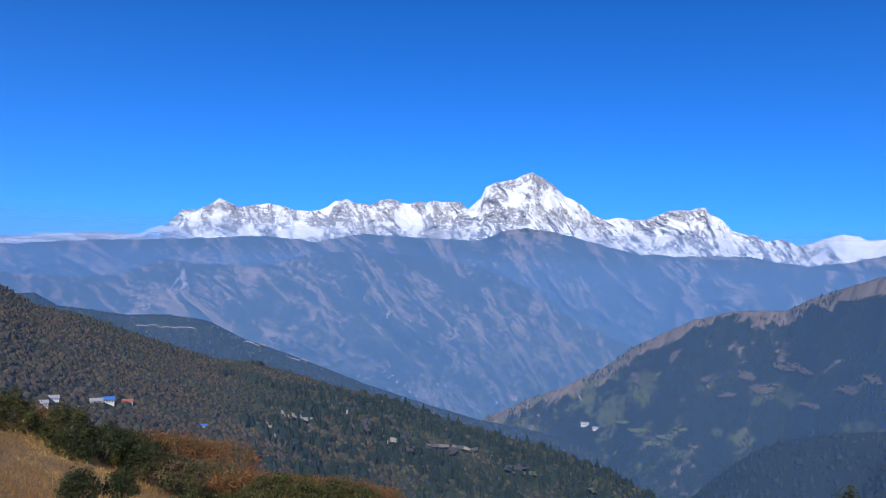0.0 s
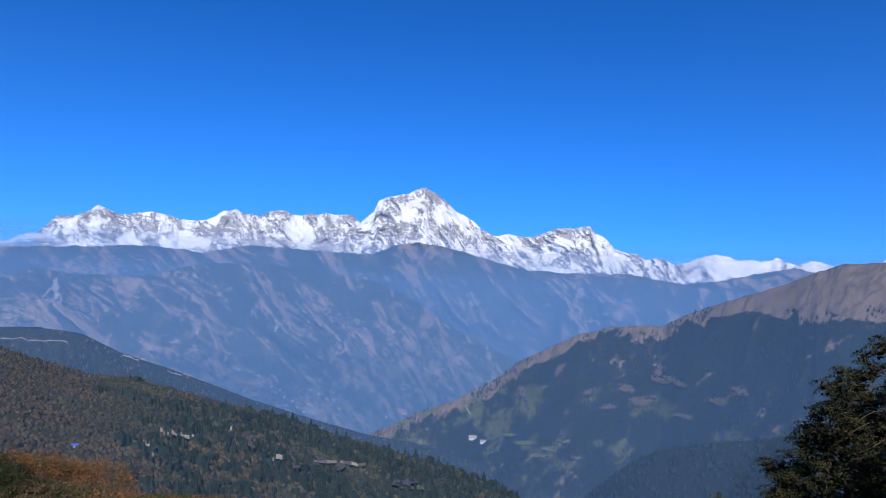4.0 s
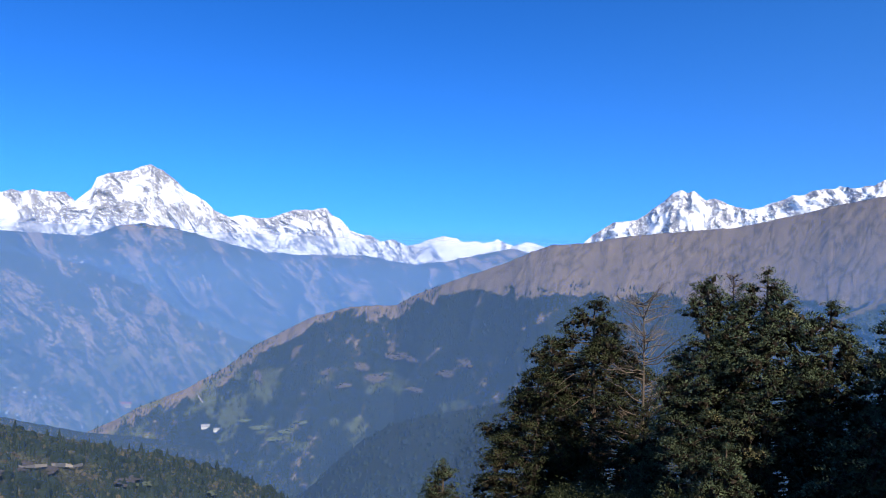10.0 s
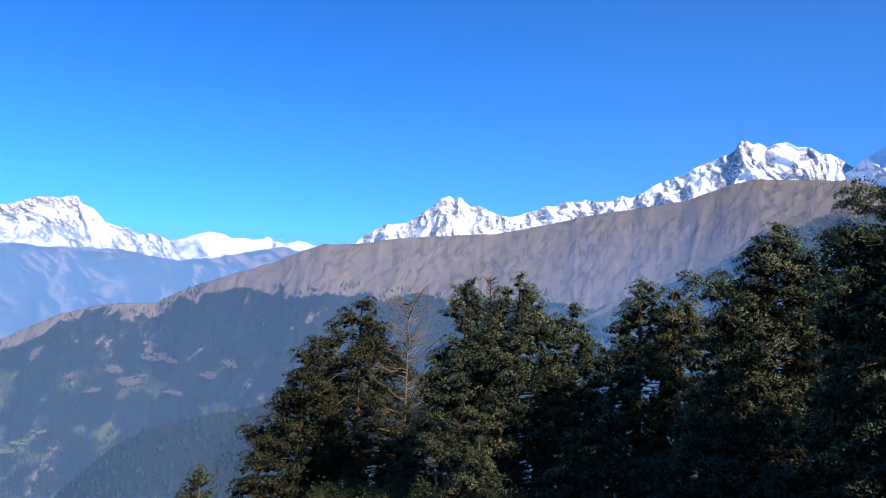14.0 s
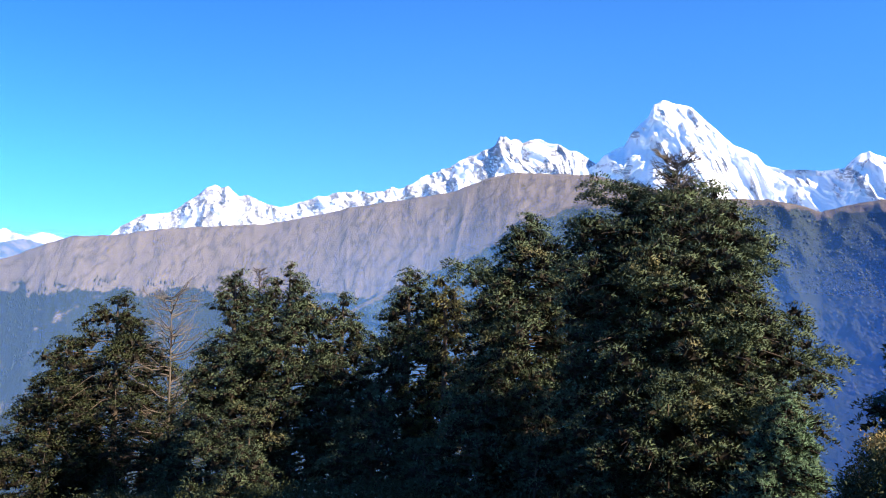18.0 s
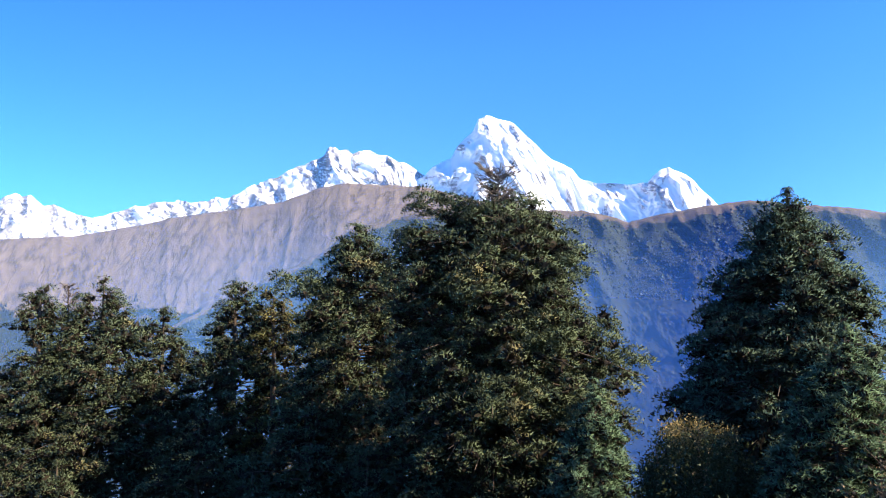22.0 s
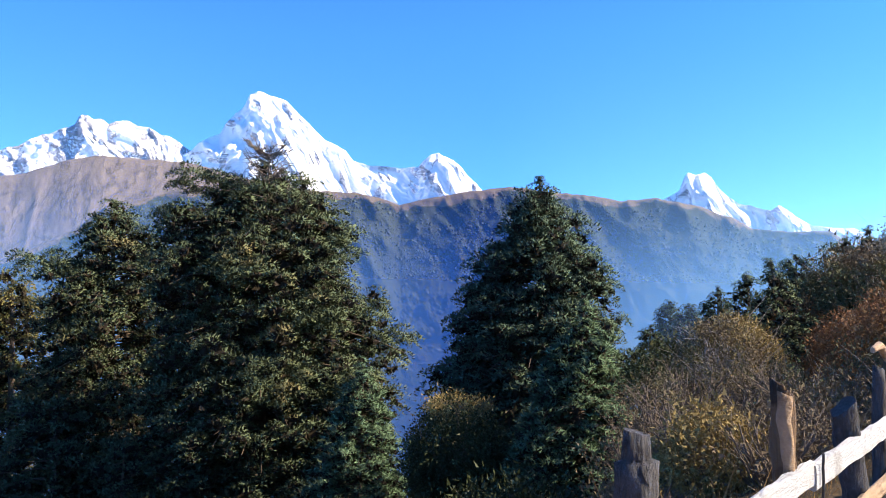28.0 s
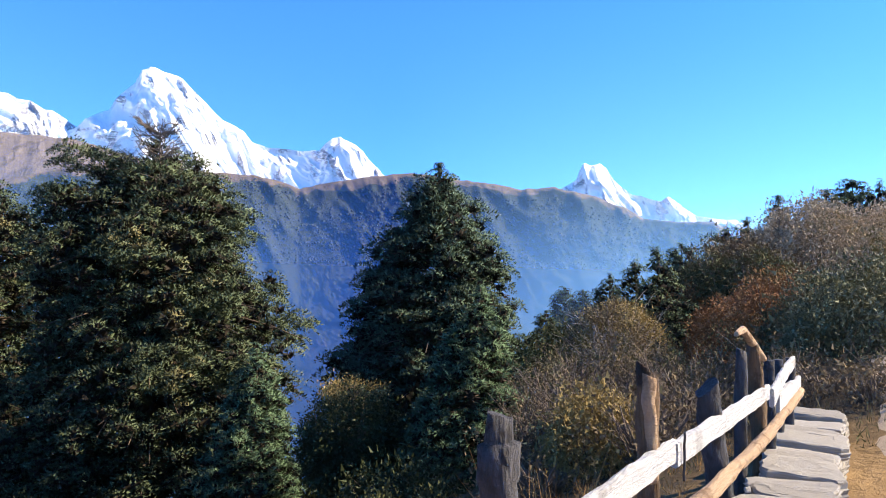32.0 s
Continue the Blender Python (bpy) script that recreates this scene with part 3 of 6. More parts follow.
LEFTBACK = [(-46.2, -2.0), (-29.7, -2.4), (-27.8, -2.3), (-26.4, -3.1), (-22.2, -3.7), (-19.3, -3.7), (-16.7, -4.1), (-14.3, -5.3), (-10.7, -6.5), (-5.6, -8.4), (-0.6, -9.9), (3.1, -10.8), (7.3, -11.4), (12.1, -12.5)]
LOWWOOD = [(14.1, -17.1), (17.9, -15.2), (19.4, -13.7), (21.8, -11.7), (24.2, -10.5), (28.3, -9.6), (31.7, -8.9), (43.7, -6.0), (46.6, -5.2), (56.3, -4.5), (75.4, -6.0), (100.5, -8.0)]

ridge("mountain_west", "far low snow-capped range above a bank of cloud", WEST, M["snow"], 4600, 3900, 20, 0.06, 40, 160, 0.3, 0.1, seed=61)
massif("mountain_dhaula_west", "long range of white snow peaks with grey rock faces", DHAULA_WEST, M["snow"], 4420, 0.4, 0.9, 70, 80, 0.45, 1.2, 0.065, 84, 0.07, 1, gain=0.62)
massif("mountain_dhaula", "great white snow peak with grey rock bands and a long shoulder", DHAULA, M["snow"], 4330, 0.4, 0.9, 75, 85, 0.7, 1.2, 0.065, 100, 0.06, 2, gain=0.62)
massif("mountain_dhaula_east", "low snow ridge with smooth white slopes", DHAULA_EAST, M["snow_deep"], 4400, 0.2, 0.9, 90, 150, 0.3, 1.5, 0.08, 50, 0.06, 3)
massif("mountain_nilgiri", "pointed snow peak with a rocky face and a white shoulder", NILGIRI, M["snow"], 4290, 1.0, 0.8, 110, 95, -0.1, 1.2, 0.07, 90, 0.07, 14, gain=0.62)
massif("mountain_annapurna_west", "steep snow ridge with fluted faces, brilliant white in the sun", ANNAPURNA_WEST, M["snow"], 4330, 3.0, 0.8, 85, 90, 0.3, 1.2, 0.075, 110, 0.10, 5, gain=0.62)
massif("mountain_annapurna_south", "flat-topped snow pyramid with a sharp left edge and a smaller peak", ANNAPURNA_SOUTH, M["snow_deep"], 4230, 3.0, 0.7, 85, 105, 0.6, 1.3, 0.075, 120, 0.07, 9, buttress=0.6, gain=0.62)
massif("mountain_fishtail", "far snow peak with a forked summit", FISHTAIL, M["snow_deep"], 4600, 0.5, 0.6, 130, 110, 0.4, 1.3, 0.07, 70, 0.04, 3, buttress=0.9, back=250.0, gain=0.62)
massif("mountain_mid", "blue hazy mountain range with brown slopes", MID, M["mid"], 2950, -7.5, 1.3, 170, 300, 0.8, 1.3, 0.12, 90, 0.08, 4, buttress=0.8, gain=0.62)
massif("mountain_back", "hazy far ridge below the snow", BACK, M["mid"], 3150, -3.0, 1.1, 120, 260, 0.7, 2.4, 0.1, 50, 0.08, 6)
massif("mountain_spur", "blue hazy valley slopes with fields and landslips", SPUR, M["spur"], 2450, -11.5, 1.4, 120, 220, 0.75, 1.2, 0.12, 90, 0.08, 7, buttress=0.6, gain=0.62)
massif("mountain_brown", "ridge with brown grass top above dark woods and terraced fields", BROWN, M["brown"], lambda a: np.interp(a, [0, 24, 34, 84], [1660, 1600, 1500, 1350]), lambda a: np.interp(a, [0, 30, 84], [-17, -16, -12]), 1.0, 10, 70, -0.5, 1.2, 0.11, 120, 0.06, 8, buttress=0.3, gain=0.62)
massif("mountain_wood", "steep wooded ridge with a bare brown crest", WOOD, M["wood"], 900, -13.0, 0.85, 16, 50, 0.6, 1.2, 0.13, 100, 0.07, 11, buttress=0.3, gain=0.62)
ridge("hill_leftback", "low wooded hill with a village road", LEFTBACK, M["hill"], 1250, 800, -330, 0.1, 60, 120, 0.2, 0.06, 0.9, seed=9)
ridge("hill_left", "slope of brown shrubs and dark conifers", LEFT, M["left"], lambda a: np.interp(a, [-46, -16, 18], [330, 395, 400]), lambda a: np.interp(a, [-46, -16, 18], [80, 90, 160]), lambda a: np.interp(a, [-46, -30, -16, 18], [-24, -27, -38, -85]), 0.15, 80, 60, 0.05, 0.05, 0.9, seed=10, teeth=0.1)
ridge("hill_lowwood", "lower slope of dense dark forest", LOWWOOD, M["forest"], lambda a: np.interp(a, [14, 36, 50, 100], [560, 560, 600, 600]), 425, lambda a: np.interp(a, [14, 36, 50, 100], [-185, -145, -125, -125]), 0.12, 70, 60, 0.08, 0.05, seed=12, teeth=0.2)


# ---- haze in the valleys ----
def haze(name, radius, low, high, density, tint, ends=None):
    n = 180
    az = np.arange(n) * 2.0
    a = np.radians(az)
    fade = np.ones(n) if ends is None else np.interp(az, [ends[0], ends[0] + 16, ends[1] - 16, ends[1]], [0, 1, 1, 0])
    z = np.linspace(-700, high + 60, 12)
    pts = np.stack([radius * np.sin(a) + 0 * z[:, None], radius * np.cos(a) + 0 * z[:, None], z[:, None] + 0 * a], -1).reshape(-1, 3)
    ob = mesh_object(name, pts, grid_faces(len(z), n, wrap=True), haze_material(name, density, low, high, tint), smooth=True)
    ob.data.attributes.new("fade", "FLOAT", "POINT").data.foreach_set("value", np.tile(fade, len(z)).astype(np.float32))
    tagged(ob, "thin blue haze hanging in the valley", "haze", kind="structure")


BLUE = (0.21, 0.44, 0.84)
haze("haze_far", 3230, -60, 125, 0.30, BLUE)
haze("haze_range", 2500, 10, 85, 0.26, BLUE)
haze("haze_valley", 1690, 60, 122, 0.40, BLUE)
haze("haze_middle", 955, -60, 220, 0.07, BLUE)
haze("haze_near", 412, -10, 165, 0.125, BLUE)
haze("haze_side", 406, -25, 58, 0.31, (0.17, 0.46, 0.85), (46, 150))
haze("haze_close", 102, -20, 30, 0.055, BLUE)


def cloud_bank(label, radius, a0, a1, e0, e1, seed, thick=0.26):
    """A low bank of thin cloud: lumpy rolls that lie against the far range."""
    m = haze_material("thin_cloud", thick, radius * math.tan(radians(e1)) - 60, radius * math.tan(radians(e1)) + 60, (0.80, 0.86, 0.94), False)
    az = np.linspace(a0, a1, 90)
    el = np.linspace(0, 1, 14)[:, None]
    fade = np.minimum(1, np.minimum((az - a0), (a1 - az)) / 3.0)
    top = e0 + (e1 - e0) * fade * (0.35 + 0.9 * fbm(az / 1.7, az * 0, 4, 0.55, seed))
    e = e0 + (top - e0) * el
    r = radius - 70 * np.sin(el * np.pi) * fbm(az / 0.9 + 0 * el, el * 3 + 0 * az, 3, 0.5, seed)
    a = np.radians(az)
    pts = np.stack([r * np.sin(a), r * np.cos(a), 1.6 + r * np.tan(np.radians(e))], -1)
    tagged(mesh_object("cloud", pts.reshape(-1, 3), grid_faces(14, 90), m, True), label, "cloud", kind="structure")


cloud_bank("thin white cloud bank below the far snow range", 3220, -31, -16, 0.4, 2.0, 3)
cloud_bank("small white cloud lying against the end of the snow range", 3960, -23.0, -17.2, 1.5, 3.1, 8, 0.75)
cloud_bank("thin white wisp of cloud below the snow", 3900, -18.5, -13.0, 1.3, 2.5, 12, 0.40)


# ---- trees ----
rng = np.random.default_rng(7)


def spray(count, size, flat, width, droop=0.0):
    """A tuft of pointed leaves that spread from one place: triangles as (count, 3, 3)."""
    th = rng.uniform(0, 2 * np.pi, count)
    ph = rng.uniform(-0.35, 1.0, count) * flat
    d = np.stack([np.cos(th) * np.cos(ph), np.sin(th) * np.cos(ph), np.sin(ph) - droop * rng.uniform(0, 1, count)], -1)
    side = np.cross(d, rng.normal(size=(count, 3)))
    side /= np.linalg.norm(side, axis=1)[:, None]
    ln = size * rng.uniform(0.55, 1.1, count)[:, None]
    start = d * ln * rng.uniform(0.0, 0.35, count)[:, None]
    w = width * rng.uniform(0.7, 1.3, count)[:, None]
    mid = start + d * ln * 0.35
    return np.stack([mid - side * w / 2, mid + side * w / 2, start + d * ln], 1)


def leafage(count, spread, size):
    """A loose cluster of pointed leaves."""
    c = rng.normal(0, spread, (count, 3))
    d = rng.normal(size=(count, 3)) + c / spread * 0.8 + np.array([0, 0, 0.1])
    d /= np.linalg.norm(d, axis=1)[:, None]
    side = np.cross(d, rng.normal(size=(count, 3)))
    side /= np.linalg.norm(side, axis=1)[:, None]
    ln = size * rng.uniform(0.7, 1.2, count)[:, None]
    w = ln * 0.26
    return np.stack([c - side * w, c + side * w, c + d * ln], 1)


def scatter(centres, scales, templates, tilt=0.35, hearts=None):
    """Tufts at all centres, each turned and leaned by chance: vertices and triangles."""
    centres, scales = np.asarray(centres), np.asarray(scales)
    out = []
    pick = rng.integers(0, len(templates), len(centres))
    for k, tpl in enumerate(templates):
        c, s = centres[pick == k], scales[pick == k]
        if not len(c):
            continue
        a = rng.uniform(0, 2 * np.pi, len(c))
        ca, sa = np.cos(a), np.sin(a)
        p = tpl.reshape(-1, 3)
        x = ca[:, None] * p[:, 0] - sa[:, None] * p[:, 1]
        y = sa[:, None] * p[:, 0] + ca[:, None] * p[:, 1]
        z = np.broadcast_to(p[:, 2], x.shape)
        lx, ly = rng.normal(0, tilt, (2, len(c), 1))
        q = np.stack([x + lx * z, y + ly * z, z - lx * x - ly * y], -1) * s[:, None, None] + c[:, None, :]
        out.append(q.reshape(-1, 3))
        if hearts is not None:
            hearts.append(np.repeat(c, len(tpl), axis=0))
    v = np.concatenate(out)
    return v, np.arange(len(v)).reshape(-1, 3)


def rounded(centres, verts, lift=0.25):
    """Orders the triangles of tufts to face away from their tuft's heart; gives vertices, triangles and the normals of the rounded tuft."""
    v = verts.reshape(-1, 3, 3)
    out = v - centres[:, None, :]
    out /= np.linalg.norm(out, axis=2).max(axis=1)[:, None, None] + 1e-9
    out[..., 2] += lift
    n = np.cross(v[:, 1] - v[:, 0], v[:, 2] - v[:, 0])
    turn = (n * out.mean(axis=1)).sum(axis=1) < 0
    v[turn] = v[turn][:, ::-1]
    out[turn] = out[turn][:, ::-1]
    n[turn] *= -1
    n /= np.linalg.norm(n, axis=1)[:, None] + 1e-9
    out = out / (np.linalg.norm(out, axis=2)[..., None] + 1e-9) + 0.35 * n[:, None, :]
    out /= np.linalg.norm(out, axis=2)[..., None] + 1e-9
    return v.reshape(-1, 3), np.arange(3 * len(v)).reshape(-1, 3), out.reshape(-1, 3)


def tube(points, radii, sides=6):
    """A tapered round stem along points: vertices and quads."""
    p, rad = np.asarray(points, float), np.asarray(radii, float)
    t = np.gradient(p, axis=0)
    t /= np.linalg.norm(t, axis=1)[:, None] + 1e-9
    ref = np.where(np.abs(t[:, 2:3]) > 0.8, np.array([[1.0, 0, 0]]), np.array([[0, 0, 1.0]]))
    u = np.cross(t, ref)
    u /= np.linalg.norm(u, axis=1)[:, None] + 1e-9
    w = np.cross(t, u)
    a = np.linspace(0, 2 * np.pi, sides, endpoint=False)
    ring = p[:, None, :] + rad[:, None, None] * (np.cos(a)[None, :, None] * u[:, None, :] + np.sin(a)[None, :, None] * w[:, None, :])
    return ring.reshape(-1, 3), grid_faces(len(p), sides, wrap=True)


def joined(parts):
    vs, fs, n = [], [], 0
    for v, f in parts:
        vs.append(v)
        fs.append(np.asarray(f) + n)
        n += len(v)
    return np.concatenate(vs), np.concatenate(fs)


def dome(count, size, blade, width):
    """A rounded clump of needles: short blades that lie shingled over a dome."""
    d = rng.normal(size=(count, 3))
    d[:, 2] = np.abs(d[:, 2]) * 0.9 - 0.25
    d /= np.linalg.norm(d, axis=1)[:, None]
    c = d * np.array([1, 1, 0.62]) * size * rng.uniform(0.72, 1.05, count)[:, None]
    n = d + rng.normal(0, 0.28, (count, 3))
    n /= np.linalg.norm(n, axis=1)[:, None]
    way = d * np.array([1, 1, 0.2]) + rng.normal(0, 0.5, (count, 3)) + np.array([0, 0, 0.25])
    side = np.cross(n, way)
    side /= np.linalg.norm(side, axis=1)[:, None]
    way = np.cross(side, n)
    ln, w = blade * rng.uniform(0.7, 1.3, count)[:, None], width * rng.uniform(0.7, 1.3, count)[:, None]
    return np.stack([c - side * w / 2 - way * ln * 0.4, c + side * w / 2 - way * ln * 0.4, c + way * ln * 0.75 + d * 0.05], 1)


def sprigs(count, size, length, width, flat=0.42):
    """A bough's end: short pointed needle shoots that stand outward and up from a flattened dome."""
    th, q = rng.uniform(0, 2 * np.pi, count), np.sqrt(rng.uniform(0, 1, count))
    c = np.stack([np.cos(th) * q * size, np.sin(th) * q * size, flat * size * (1 - q ** 2) + rng.normal(0, 0.07, count) * size], -1)
    d = np.stack([np.cos(th) * (0.15 + q), np.sin(th) * (0.15 + q), rng.uniform(0.0, 0.9, count)], -1) + rng.normal(0, 0.38, (count, 3))
    d /= np.linalg.norm(d, axis=1)[:, None]
    side = np.cross(d, rng.normal(size=(count, 3)))
    side /= np.linalg.norm(side, axis=1)[:, None]
    ln, w = length * rng.uniform(0.6, 1.3, count)[:, None], width * rng.uniform(0.7, 1.3, count)[:, None]
    return np.stack([c - side * w / 2 - d * ln * 0.3, c + side * w / 2 - d * ln * 0.3, c + d * ln * 0.7], 1)


CLUMPS = [dome(60, 0.46, 0.12, 0.06) for _ in range(6)]
BOUGHS = [sprigs(90, 0.46, 0.115, 0.050, 0.55) for _ in range(8)]
HEARTS = [sprigs(16, 0.18, 0.22, 0.19, 0.3) for _ in range(6)]
SHOOT_TUFTS = [sprigs(44, 0.42, 0.26, 0.058, 0.6) for _ in range(6)]
LEAF_TUFTS = [leafage(26, 0.20, 0.125) for _ in range(6)]


def place(az, dist):
    a = radians(az)
    return dist * math.sin(a), dist * math.cos(a)


def floor_at(x, y):
    return float(ground_z(np.array(float(x)), np.array(float(y))))


def conifer(label, az, dist, top_el, profile, tuft=0.62, dense=1.15, gaps=0.22, lobes=(), material="needle", seed=0, lean=0.0, group="firs on the slope", bare_top=0.0, deep=None, shoots=False):
    """A conifer: trunk, limbs and a crown of needle tufts on tiers of branches. profile: the crown's radius (m) by the distance (m) below its top."""
    global rng
    rng = np.random.default_rng(100 + seed)
    x, y = place(az, dist)
    top = 1.6 + dist * math.tan(radians(top_el))
    foot = min(floor_at(x, y), top - 3) - 0.3 if deep is None else top - deep
    h = top - foot
    root = new("fir_tree")
    root.location = (x, y, foot)
    tagged(root, label, "tree", group)
    hs = np.linspace(0, 1, 14)
    bend = np.stack([lean * hs ** 2 + 0.12 * np.sin(hs * 5 + seed), 0.12 * np.cos(hs * 4 + seed) - 0.12, hs * h], -1)
    under(mesh_object("trunk", *tube(bend, 0.019 * h * (1.02 - hs) ** 0.8 + 0.025, 10), M["bark"], True), root)
    pd, pr = np.array(profile, float).T
    depth = min(h - 0.8, pd[-1] + 2.0)
    zs = np.linspace(0, depth, 60)
    rs = np.interp(zs, pd, pr)
    share = np.cumsum(rs + 0.15)
    share /= share[-1]
    area = 6.28 * float(np.mean(rs)) * depth
    young = shoots or pr.max() < 1.9
    size = tuft * (0.85 if young else 1.25)
    total = max(26, int(dense * 0.76 * area / (2.5 * size * size)))
    centres, sizes, limbs, inner = [], [], [], []
    for b in range(total):
        below = float(np.interp((b + rng.uniform(0, 1)) / total, share, zs))
        f = 1 - below / h
        reach = float(np.interp(below, pd, pr))
        a = b * 2.39996 + rng.normal(0, 0.35)
        lump = float(fbm(np.array(math.cos(a) * 1.1 + seed * 3.1), np.array(math.sin(a) * 1.1 + below * 0.28), 2, 0.5, seed))
        if rng.random() < gaps * (0.3 + (lump < 0.42)):
            continue
        ln = reach * rng.uniform(0.72, 1.05) * (1 + 1.5 * gaps * (lump - 0.5) * 2)
        base = np.array([np.interp(f, hs, bend[:, 0]), np.interp(f, hs, bend[:, 1]), f * h])
        out = np.array([math.cos(a), math.sin(a), 0])
        s = np.linspace(0, 1, 6)
        rise = 0.16 * ln
        line = base + out * (ln * s)[:, None] + np.stack([0 * s, 0 * s, rise * s - 0.22 * ln * s ** 2 + 0.03 * ln * np.sin(s * 6 + b)], -1)
        limbs.append(tube(line, 0.010 * ln * (1.15 - s) + 0.008, 4))
        if below < bare_top and rng.random() < 0.7:
            continue
        # needles sit in clumps at the end of the bough and on its side shoots
        n = 1 + int(ln > 0.9 * size) + int(ln > 2.2 * size) + int(ln > 4 * size)
        t = np.concatenate([[1.0], rng.uniform(0.5, 0.95, n - 1)])
        p = np.stack([np.interp(t, s, line[:, k]) for k in range(3)], -1) + np.array([-out[1], out[0], 0]) * (rng.normal(0, 0.16, n) * ln * t)[:, None]
        p[:, 2] += rng.normal(0, 0.25, n) * size
        centres.append(p)
        sizes.append(size * rng.uniform(0.55, 1.2, n) * min(1.0, 0.45 + 0.5 * reach / size))
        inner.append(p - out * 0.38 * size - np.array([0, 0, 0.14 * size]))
    for la, lz, lr, ls in lobes:
        # a bough that juts out: bearing (degrees), metres below the top, reach and size (m)
        a = radians(la)
        c = np.array([math.sin(a) * lr, math.cos(a) * lr, h - lz])
        base = np.array([0, 0, h - lz - 0.5])
        s = np.linspace(0, 1, 6)
        limbs.append(tube(base + (c - base) * s[:, None] - np.array([0, 0, 0.4]) * np.sin(s * 3.1)[:, None], 0.09 * (1.2 - s), 5))
        n = int(30 * (ls / 1.5) ** 2 * (0.72 / size) ** 2) + 6
        d = rng.normal(size=(n, 3))
        d /= np.linalg.norm(d, axis=1)[:, None]
        centres.append(c + d * (ls * rng.uniform(0.35, 1.0, n) ** 0.6)[:, None] * np.array([1, 1, 0.7]))
        sizes.append(size * rng.uniform(0.6, 1.1, n))
    if not bare_top:
        p = np.stack([np.full(10, bend[-1, 0]), np.full(10, bend[-1, 1]), h - rng.uniform(0, 0.9, 10) * tuft], -1) + rng.normal(0, 0.12, (10, 3)) * tuft
        centres.append(p)
        sizes.append(np.full(10, tuft * 0.42))
    tagged(under(mesh_object("limbwork", *joined(limbs), M["bark"], True), root), kind="stuff")
    hearts = []
    needles, _ = scatter(np.concatenate(centres), np.concatenate(sizes) / 0.46, SHOOT_TUFTS if shoots else BOUGHS, 0.22, hearts)
    needles, blades, round_off = rounded(np.concatenate(hearts), needles)
    tagged(under(mesh_object("crown", needles, blades, M[material], True, round_off), root), kind="stuff")
    # dark flakes inside each clump: dead twigs, and shade between boughs as colour
    tagged(under(mesh_object("inner_growth", *scatter(np.concatenate(inner), np.concatenate(sizes[:len(inner)]) / 0.46, HEARTS, 0.4), M["twig_shade"]), root), kind="stuff")
    return root


def shrub(label, az, dist, top_el, radius, height, material, leaf=1.0, dense=1.0, stems=7, seed=0, group="shrubs on the slope", bare=0.0, name="shrub", category="shrub", wood="twig", shade=0.45, clumps=False, low=-0.35):
    """A bush: stems that fork from the root and clusters of leaves on a lumpy rounded crown. bare: the share of twigs left leafless."""
    global rng
    rng = np.random.default_rng(500 + seed)
    x, y = place(az, dist)
    top = 1.6 + dist * math.tan(radians(top_el))
    root = new(name)
    root.location = (x, y, top - height)
    tagged(root, label, category, group)
    limbs, tips = [], []
    for i in range(stems):
        a = 6.28 * i / stems + rng.normal(0, 0.3)
        lean = rng.uniform(0.15, 0.75)
        end = np.array([math.cos(a) * radius * lean, math.sin(a) * radius * lean, height * rng.uniform(0.6, 0.9)])
        s = np.linspace(0, 1, 6)
        line = np.stack([end[0] * s ** 1.4, end[1] * s ** 1.4, end[2] * s], -1) + rng.normal(0, 0.03 * height, (6, 3)) * s[:, None]
        line[0, 2] = -0.4
        limbs.append(tube(line, (0.018 * height + 0.008) * (1.1 - s) + 0.004, 5))
        for k in range(7):
            t = rng.uniform(0.35, 0.95)
            p0 = np.array([np.interp(t, s, line[:, c]) for c in range(3)])
            d = np.array([math.cos(a + rng.normal(0, 1.0)), math.sin(a + rng.normal(0, 1.0)), rng.uniform(0.3, 1.3)])
            q = p0 + d * height * rng.uniform(0.12, 0.3)
            limbs.append(tube(np.array([p0, (p0 + q) / 2 + rng.normal(0, 0.02 * height, 3), q]), [0.007 * height * 0.7 + 0.003, 0.004, 0.002], 4))
            tips.append(q)
    tagged(under(mesh_object("stemwork", *joined(limbs), M[wood], True), root), kind="stuff")
    if bare < 1:
        n = int(dense * 32 * (radius / leaf) * (height / leaf) * (1 - bare))
        d = rng.normal(size=(n, 3))
        d[:, 2] = np.abs(d[:, 2]) * 1.1 + low
        d /= np.linalg.norm(d, axis=1)[:, None]
        lump = 0.75 + 0.5 * fbm(d[:, 0] * 2.2 + seed, d[:, 1] * 2.2 + d[:, 2] * 1.7, 3, 0.5, seed)
        ext = lump * rng.uniform(shade, 1.0, n) ** 0.4
        c = d * ext[:, None] * np.array([radius, radius, height * 0.5]) + np.array([0, 0, height * 0.5])
        c[:, 2] = np.minimum(c[:, 2], height)
        if clumps:
            n = min(n, int(16 * radius * height / (leaf * leaf)) + 12)
            c = c[:n]
        tagged(under(mesh_object("foliage", *scatter(c, leaf * rng.uniform(0.7, 1.3, n), CLUMPS if clumps else LEAF_TUFTS, 0.6), M[material]), root), kind="stuff")
    return root


